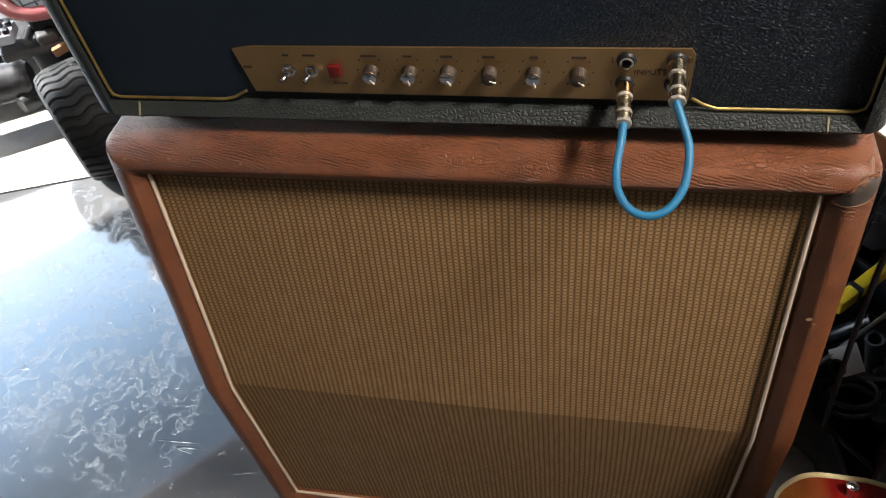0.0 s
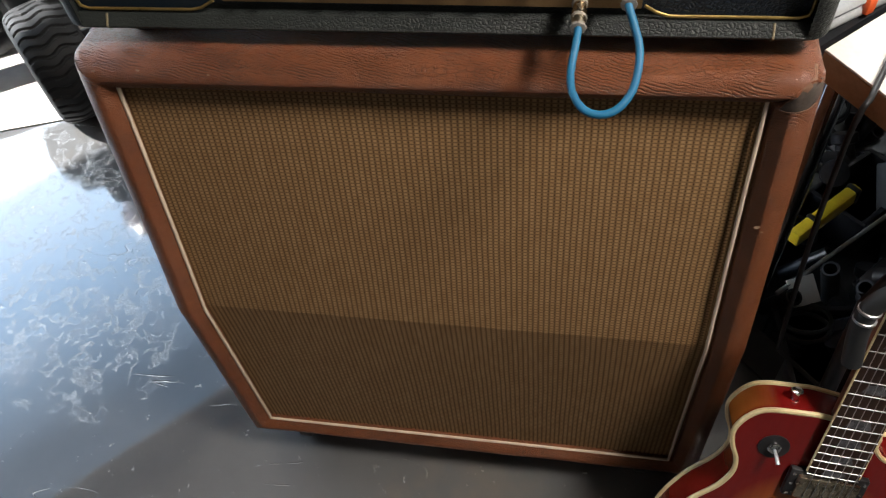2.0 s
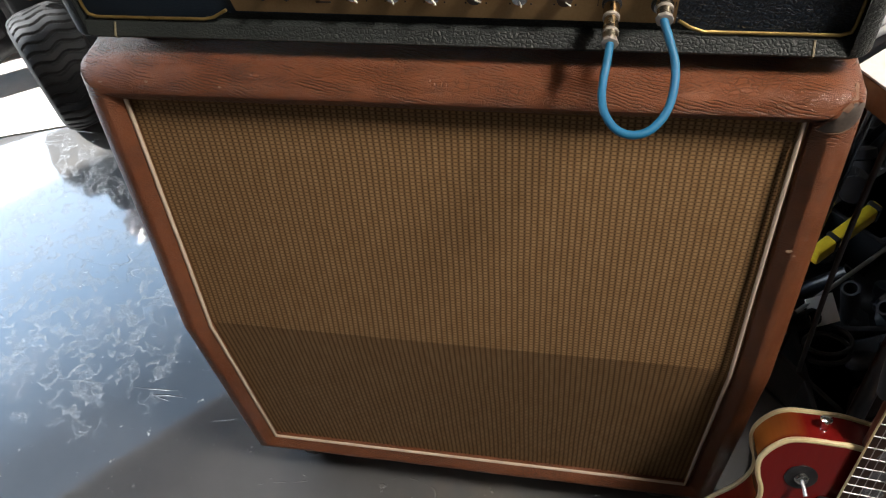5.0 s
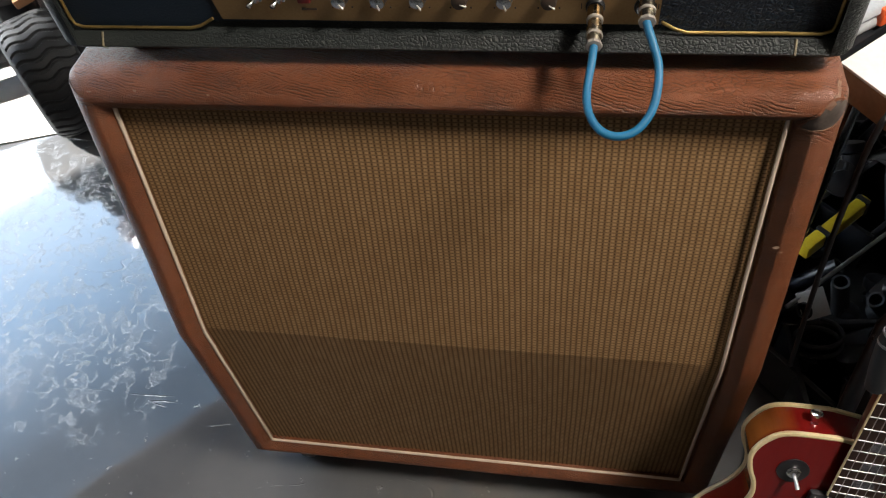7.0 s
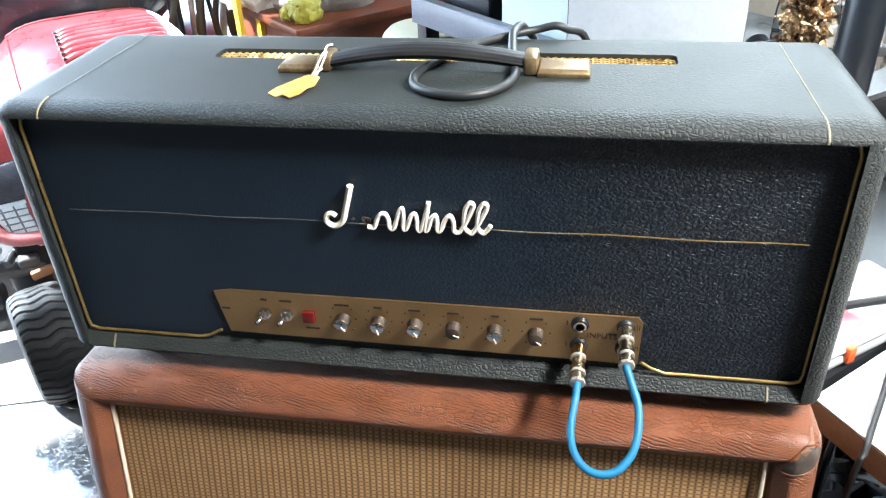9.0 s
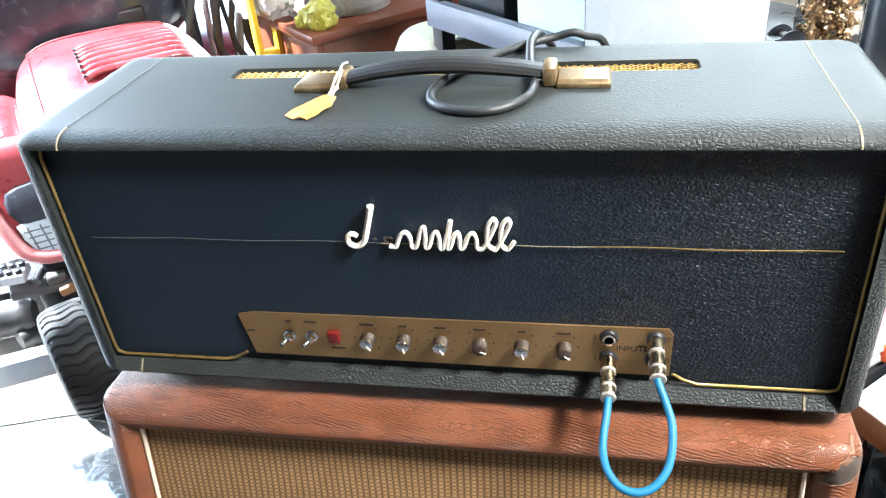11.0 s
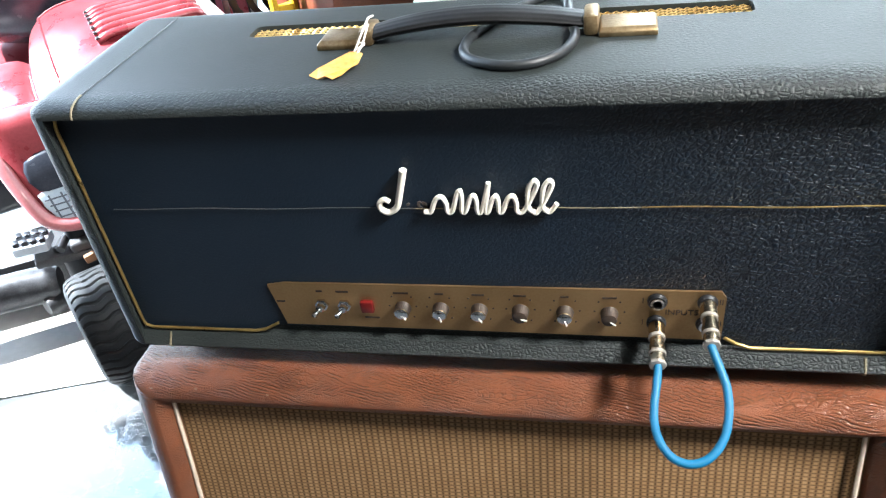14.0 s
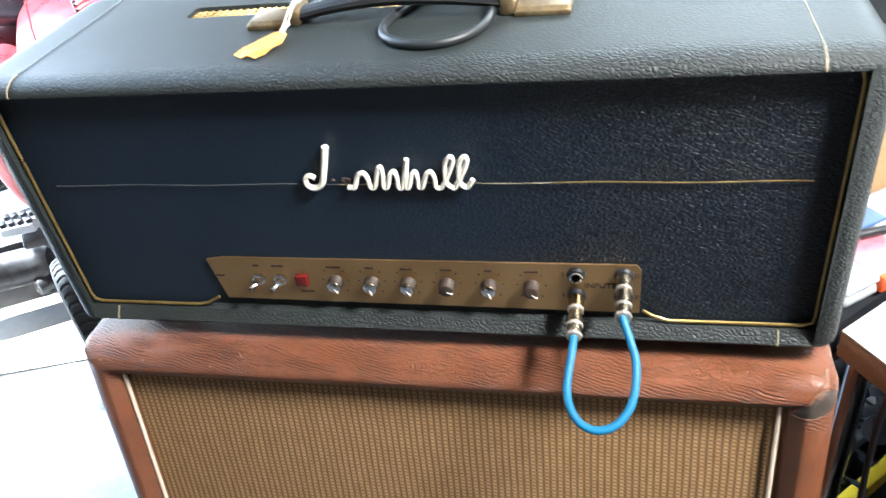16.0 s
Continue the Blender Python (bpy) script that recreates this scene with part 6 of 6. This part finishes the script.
def tractor():
    t = thing("ride_on_tractor", pose(-0.868, 1.092, 0, 0, 0, 38.5), "small red ride-on tractor with louvred bonnet and black tyres", "tractor")
    # bonnet: lofted sections from the nose backwards
    half, cx = 0.288, -0.100
    bm = bmesh.new()
    stations = [(-0.055, 0.62, 0.30, 0.40), (-0.045, 0.80, 0.46, 0.385), (-0.02, 0.93, 0.56, 0.38), (0.03, 0.985, 0.655, 0.385), (0.09, 1.0, 0.72, 0.40), (0.16, 1.0, 0.752, 0.42), (0.26, 0.99, 0.770, 0.44), (0.40, 0.97, 0.775, 0.45), (0.54, 0.94, 0.772, 0.46), (0.605, 0.88, 0.764, 0.47), (0.62, 0.80, 0.74, 0.48)]
    rings = []
    for y, w, top, low in stations:
        ring = []
        for k in range(25):
            a = math.pi * (1 - k / 24)
            c, s = math.cos(a), math.sin(a)
            x = cx + half * w * math.copysign(abs(c) ** 0.52, c)
            z = low + (max(top, low + 0.03) - low) * abs(s) ** 0.50
            ring.append(bm.verts.new((x, y, z)))
        rings.append(ring)
    for p, q in zip(rings, rings[1:]):
        for k in range(24):
            bm.faces.new((p[k], p[k + 1], q[k + 1], q[k]))
    bm.faces.new(rings[0])
    bm.faces.new(rings[-1][::-1])
    bonnet = part("bonnet", bm, RED_PAINT, t, "glossy red bonnet", 50)
    for k in range(7):
        bm = bmesh.new()
        y = 0.165 + 0.036 * k
        z = 0.7535 + 0.0115 * min(1, k / 3)
        pts = curve_points([(cx - 0.085, y, z), (cx - 0.045, y, z + 0.012), (cx + 0.06, y, z + 0.013), (cx + 0.150, y, z + 0.012), (cx + 0.175, y, z)], 5)
        sweep(bm, pts, 0.0125, 10, False, 0.8)
        louvre = part("louvre", bm, RED_PAINT, bonnet, "pressed louvre")
        bm = bmesh.new()
        box(bm, (cx - 0.082, y - 0.002, z + 0.008), (0.010, 0.016, 0.008), 0.002)
        part("louvre_mouth", bm, BLACK, louvre, "dark louvre mouth")
    def hood_z(x, y):
        for (y0, w0, t0, l0), (y1, w1, t1, l1) in zip(stations, stations[1:]):
            if y0 <= y <= y1:
                k = (y - y0) / (y1 - y0)
                w, top, low = w0 + (w1 - w0) * k, t0 + (t1 - t0) * k, l0 + (l1 - l0) * k
                c = min(1.0, abs(x - cx) / (half * w)) ** (1 / 0.52)
                return low + (top - low) * math.sqrt(max(0.0, 1 - c * c)) ** 0.5
        return 0.775

    # Tapered white patch that follows the bonnet beside the louvres.
    bm = bmesh.new()
    grid = []
    for i in range(17):
        y = 0.13 + 0.46 * i / 16
        wide = 0.010 + 0.052 * math.sin(math.pi * min(1.0, 0.18 + 0.75 * i / 16))
        mid = cx + 0.213 - 0.02 * (i / 16) ** 2
        grid.append([bm.verts.new((mid + wide * (k / 4 - 0.5), y, hood_z(mid + wide * (k / 4 - 0.5), y) + 0.003)) for k in range(5)])
    for p, q in zip(grid, grid[1:]):
        for k in range(4):
            bm.faces.new((p[k], p[k + 1], q[k + 1], q[k]))
    part("white_patch", bm, WHITE_TOP, bonnet, "tapered white patch beside the louvres")
    # pressed lines round the top panel
    for pts in ([(cx - 0.20, 0.05 + 0.49 * i / 14) for i in range(15)], [(cx - 0.20 + 0.40 * i / 14, 0.555 - 0.02 * math.sin(math.pi * i / 14)) for i in range(15)], [(cx - 0.262, 0.03 + 0.30 * i / 10) for i in range(11)]):
        bm = bmesh.new()
        sweep(bm, [(x, y, hood_z(x, y) + 0.001) for x, y in pts], 0.004, 8)
        part("pressed_line", bm, RED_PAINT, bonnet)
    bm = bmesh.new()
    sweep(bm, curve_points([(cx + 0.25, 0.09, hood_z(cx + 0.25, 0.09)), (cx + 0.272, 0.25, hood_z(cx + 0.272, 0.25)), (cx + 0.262, 0.42, hood_z(cx + 0.262, 0.42)), (cx + 0.225, 0.60, hood_z(cx + 0.225, 0.60))], 8), 0.008, 10, False, 0.5)
    part("stripe", bm, WHITE_TOP, bonnet, "white trim stripe")
    # nose: a broad rounded housing with a dark recess over a ribbed lamp
    lean = Matrix.Rotation(radians(-18), 4, "X")
    bm = bmesh.new()
    box(bm, (-0.270, 0.095, 0.525), (0.460, 0.17, 0.300), 0.050, 5, lean)
    box(bm, (-0.425, 0.290, 0.560), (0.150, 0.420, 0.240), 0.055, 5)
    for v in bm.verts:  # the cheek draws in towards the lip
        if v.co.z < 0.60 and v.co.x < -0.255:
            v.co.x += 0.26 * (0.60 - v.co.z)
    nose = part("nose", bm, RED_PAINT, bonnet, "rounded red nose housing", 60)
    bm = bmesh.new()
    slab(bm, [(-0.447, 0.556), (-0.446, 0.530), (-0.432, 0.506), (-0.415, 0.500), (-0.110, 0.500), (-0.100, 0.550), (-0.112, 0.585), (-0.180, 0.592), (-0.350, 0.592), (-0.410, 0.587), (-0.438, 0.576)], 0.05, Matrix.Translation((0, 0.004, 0)) @ UPRIGHT, 0.008)
    for v in bm.verts:
        v.co.y += 0.33 * (v.co.z - 0.545)
    part("nose_recess", bm, WINDSHIELD, nose, "smoked dark nose panel")
    bm = bmesh.new()
    slab(bm, [(-0.441, 0.498), (-0.434, 0.470), (-0.418, 0.432), (-0.402, 0.418), (-0.110, 0.408), (-0.104, 0.495), (-0.112, 0.500), (-0.430, 0.502)], 0.04, Matrix.Translation((0, -0.024, 0)) @ UPRIGHT, 0.006)
    for v in bm.verts:
        v.co.y += 0.30 * (v.co.z - 0.455)
    lamp = part("headlamp", bm, LAMP_GLASS, nose, "ribbed headlamp glass")
    for k in range(11):
        bm = bmesh.new()
        x = -0.415 + 0.028 * k
        sweep(bm, [(x - 0.004, -0.0125, 0.494), (x + 0.006, -0.0340, 0.424)], 0.0022, 6)
        part("lamp_rib", bm, GREY_PAINT, lamp)
    for k in range(4):
        bm = bmesh.new()
        z = 0.438 + 0.015 * k
        sweep(bm, [(-0.412 - 0.006 * k, 0.30 * (z - 0.455) - 0.0245, z + 0.002), (-0.115, 0.30 * (z - 0.455) - 0.0245, z - 0.006)], 0.0018, 6)
        part("lamp_rib", bm, GREY_PAINT, lamp)
    bm = bmesh.new()
    sweep(bm, curve_points([(-0.500, 0.16, 0.625), (-0.490, 0.060, 0.590), (-0.474, 0.012, 0.520), (-0.450, -0.018, 0.452), (-0.424, -0.030, 0.426), (-0.378, -0.036, 0.413), (-0.25, -0.040, 0.408), (0.10, -0.050, 0.405), (0.18, -0.03, 0.41)], 8), 0.017, 12, False, 0.9)
    part("lower_lip", bm, LIT_RED_PAINT, nose, "rounded lower lip in a paler, lit red")
    # chassis, axle and the oily parts under the nose
    bm = bmesh.new()
    box(bm, (cx, 0.45, 0.36), (0.30, 1.0, 0.14), 0.01)
    box(bm, (cx, 0.02, 0.30), (0.44, 0.10, 0.09), 0.02, 3)
    part("chassis", bm, BLACK_PAINT, t, "black chassis")
    bm = bmesh.new()
    box(bm, (-0.30, 0.120, 0.330), (0.26, 0.16, 0.10), 0.02, 3)
    box(bm, (-0.52, 0.330, 0.430), (0.20, 0.16, 0.15), 0.03, 3)
    part("oily_mount", bm, BLACK_PAINT, t, "oily black mount under the nose")
    bm = bmesh.new()
    box(bm, (-0.365, -0.012, 0.306), (0.085, 0.018, 0.022), 0.004, 2, Matrix.Rotation(radians(-9), 4, "Y"))
    part("bracket", bm, RUSTY, t, "rusty orange bracket")
    bm = bmesh.new()
    box(bm, (-0.445, 0.115, 0.300), (0.150, 0.190, 0.025), 0.008, 2, Matrix.Rotation(radians(7), 4, "Y"))
    box(bm, (-0.405, 0.060, 0.322), (0.050, 0.090, 0.030), 0.010, 3)
    part("deck", bm, DUSTY, t, "dusty grey deck")
    bm = bmesh.new()
    sweep(bm, curve_points([(-0.452, 0.02, 0.332), (-0.43, 0.06, 0.340), (-0.40, 0.05, 0.345), (-0.37, 0.08, 0.330)], 6), 0.011, 10)
    part("hose", bm, BLACK, t, "short black hose")
    # Tube lies in shade; the darker metal puts that into its colour.
    bm = bmesh.new()
    sweep(bm, curve_points([(-0.86, 0.250, 0.160), (-0.72, 0.230, 0.156), (-0.60, 0.212, 0.152), (-0.505, 0.195, 0.148)], 6), [0.046] + [0.052] * 17 + [0.040], 20)
    part("silencer", bm, DARK_METAL, t, "silencer tube, colour darkened for shade")
    bm = bmesh.new()
    lathe(bm, [(0.004, 0.0), (0.024, 0.0), (0.029, 0.006), (0.030, 0.060), (0.028, 0.075)], facing((-0.562, 0.150, 0.108), (0.75, 0.35, -0.05)), 20)
    part("drain_pipe", bm, DUSTY, t, "short grey pipe end")
    bm = bmesh.new()
    box(bm, (-0.420, 0.16, 0.205), (0.10, 0.12, 0.18), 0.02, 3)
    part("knuckle", bm, BLACK_PAINT, t)
    bm = bmesh.new()
    box(bm, (-0.505, 0.060, 0.352), (0.085, 0.070, 0.026), 0.006, 2, Matrix.Rotation(radians(-16), 4, "Z"))
    tray = part("battery", bm, GREY_PANEL, t, "pale battery box")
    for i in range(4):
        for k in range(2):
            bm = bmesh.new()
            box(bm, Matrix.Translation((-0.505, 0.060, 0.369)) @ Matrix.Rotation(radians(-16), 4, "Z") @ Vector((-0.032 + 0.021 * i, -0.018 + 0.034 * k, 0)), (0.014, 0.022, 0.014), 0.003)
            part("battery_cap", bm, BLACK, tray, "black cap")
    bm = bmesh.new()
    sweep(bm, [(cx - 0.30, -0.10, 0.17), (cx + 0.30, -0.10, 0.17)], 0.035, 14)
    part("front_axle", bm, BLACK_PAINT, t)
    # Dark plate added in place of the shade under the tractor.
    bm = bmesh.new()
    slab(bm, [(-0.47, 0.30), (-0.86, 0.36), (-0.93, 0.46), (-0.93, 0.80), (-0.84, 0.92), (0.10, 0.92), (0.10, 0.32)], 0.12, Matrix.Translation((0, 0, 0.175)), 0.02)
    part("dark_underplate", bm, DUSTY, t, "dark plate added for the shade under the tractor")
    for x in (-0.404, 0.165):
        w = part("front_wheel", tyre_mesh(0.150, 0.140, 36, 360, 80), RUBBER, t, "black tyre with wavy tread", 35)
        w.matrix_local = pose(x, -0.10, 0.150, 0, 0, 6)
        bm = bmesh.new()
        lathe(bm, [(0.03, -0.045), (0.062, -0.050), (0.076, -0.066), (0.079, -0.066), (0.076, 0.05), (0.03, 0.05)], facing((0, 0, 0), (1, 0, 0)), 28)
        part("rim", bm, PAPER, w, "pale steel rim")
    for x in (-0.46, 0.24):
        w = part("rear_wheel", tyre_mesh(0.26, 0.22, 18, 96, 48), RUBBER, t, "large black rear tyre", 35)
        w.matrix_local = pose(x, 1.05, 0.26)
        bm = bmesh.new()
        lathe(bm, [(0.03, -0.06), (0.13, -0.07), (0.15, -0.095), (0.15, 0.095), (0.13, 0.07), (0.03, 0.06)], facing((0, 0, 0), (1, 0, 0)), 28)
        part("rim", bm, PAPER, w, "pale steel rim")
    for x in (-0.46, 0.24):
        bm = bmesh.new()
        pts = [(x, 1.05 - 0.32 * math.cos(a), 0.26 + 0.33 * math.sin(a)) for a in [math.pi * (0.08 + 0.84 * i / 14) for i in range(15)]]
        sweep(bm, pts, 0.13, 12, False, 0.22)
        part("fender", bm, RED_PAINT, t, "red rear fender")
    bm = bmesh.new()
    made = bmesh.ops.create_uvsphere(bm, u_segments=36, v_segments=20, radius=1.0)["verts"]
    for v in made:  # a broad rounded cowl, flattened underneath
        c = v.co
        v.co = Vector((cx - 0.06 + 0.40 * math.copysign(abs(c.x) ** 0.8, c.x), 0.88 + 0.27 * c.y, 0.80 + (0.30 if c.z > 0 else 0.20) * math.copysign(abs(c.z) ** 0.75, c.z)))
    dash = part("dashboard", bm, WINDSHIELD, t, "rounded glossy black dashboard cowl")
    # Chrome arcs put in for the highlights that curve over the cowl.
    for high, wide in ((0.16, 0.30), (0.05, 0.36)):
        bm = bmesh.new()
        pts = [(cx - 0.06 + wide * math.cos(k), 0.88 - 0.285 * math.sqrt(max(0.0, 1 - (wide * math.cos(k) / 0.42) ** 2)) * (1 - 0.9 * high), 0.80 + high + 0.05 * math.sin(k)) for k in [0.5 + 2.1 * i / 16 for i in range(17)]]
        sweep(bm, pts, 0.006, 8)
        part("trim", bm, CHROME, dash, "bright arc standing for a highlight")
    bm = bmesh.new()
    box(bm, (cx + 0.02, 0.645, 0.755), (0.26, 0.05, 0.09), 0.012, 3)
    part("vent_block", bm, BLACK, dash, "black block behind the bonnet")
    bm = bmesh.new()
    sweep(bm, [(cx, 0.86, 1.04), (cx - 0.01, 0.94, 1.16)], 0.022, 12)
    part("steering_column", bm, BLACK, t)
    m = Matrix.Translation((cx - 0.02, 0.96, 1.17)) @ Matrix.Rotation(radians(-35), 4, "X")
    bm = bmesh.new()
    sweep(bm, [m @ Vector((0.175 * math.cos(a), 0.175 * math.sin(a), 0)) for a in [2 * math.pi * i / 40 for i in range(40)]], 0.015, 12, True)
    for a in (0.3, 2.4, 4.5):
        sweep(bm, [m @ Vector((0, 0, 0)), m @ Vector((0.172 * math.cos(a), 0.172 * math.sin(a), 0))], 0.010, 8)
    part("steering_wheel", bm, BLACK, t, "black steering wheel")
    bm = bmesh.new()
    box(bm, (cx, 1.16, 0.56), (0.44, 0.40, 0.10), 0.04, 4)
    box(bm, (cx, 1.36, 0.74), (0.44, 0.10, 0.34), 0.04, 4)
    part("seat", bm, WINDSHIELD, t, "glossy black seat")


tractor()


# ---------------------------------------------------------------- dark tools and frames by the door
def tool_pile():
    s = thing("tool_stand", ROOM @ pose(0.50, 1.97, 0), "black tubular tool stand hung with straps and bars", "tool stand")
    rnd = random.Random(11)
    for k in range(7):
        x, y = -0.10 + 0.034 * k, 0.06 * math.sin(k * 2.1)
        bm = bmesh.new()
        sweep(bm, [(x, y, 0.0), (x + rnd.uniform(-0.05, 0.05), y + 0.03, 0.6), (x + rnd.uniform(-0.06, 0.06), y, 1.25)], rnd.uniform(0.005, 0.013), 10)
        part("bar", bm, (BLACK_PAINT, BLACK, STEEL)[k % 3], s)
    for k in range(6):
        x = -0.10 + 0.04 * k
        bm = bmesh.new()
        sweep(bm, curve_points([(x, -0.06, 1.15), (x + 0.02, -0.08, 0.9), (x + rnd.uniform(-0.05, 0.05), -0.09, 0.68), (x + 0.03, -0.07, 0.55)], 6), 0.010, 8, False, 0.35)
        part("strap", bm, BLACK, s, "hanging black strap")
    f = thing("yellow_ladder", ROOM @ pose(0.50, 1.62, 0), "yellow painted steel step ladder by the desk", "ladder")
    for x in (-0.03, 0.03):
        bm = bmesh.new()
        box(bm, (x, 0, 0.50), (0.016, 0.03, 1.0), 0.003)
        part("bar", bm, YELLOW, f)
    for z in (0.30, 0.55, 0.68, 0.85):
        bm = bmesh.new()
        box(bm, (0, 0, z), (0.044, 0.024, 0.02), 0.003)
        part("rung", bm, YELLOW, f)
    r = thing("red_fuel_can", ROOM @ pose(0.20, 1.55, 0), "red plastic fuel can standing by the door", "fuel can")
    bm = bmesh.new()
    box(bm, (0, 0, 0.28), (0.24, 0.16, 0.56), 0.03, 3)
    part("can", bm, ORANGE, r)
    bm = bmesh.new()
    sweep(bm, curve_points([(-0.08, 0, 0.55), (-0.06, 0, 0.61), (0.06, 0, 0.61), (0.08, 0, 0.55)], 6), 0.014, 10)
    part("handle", bm, ORANGE, r)


tool_pile()
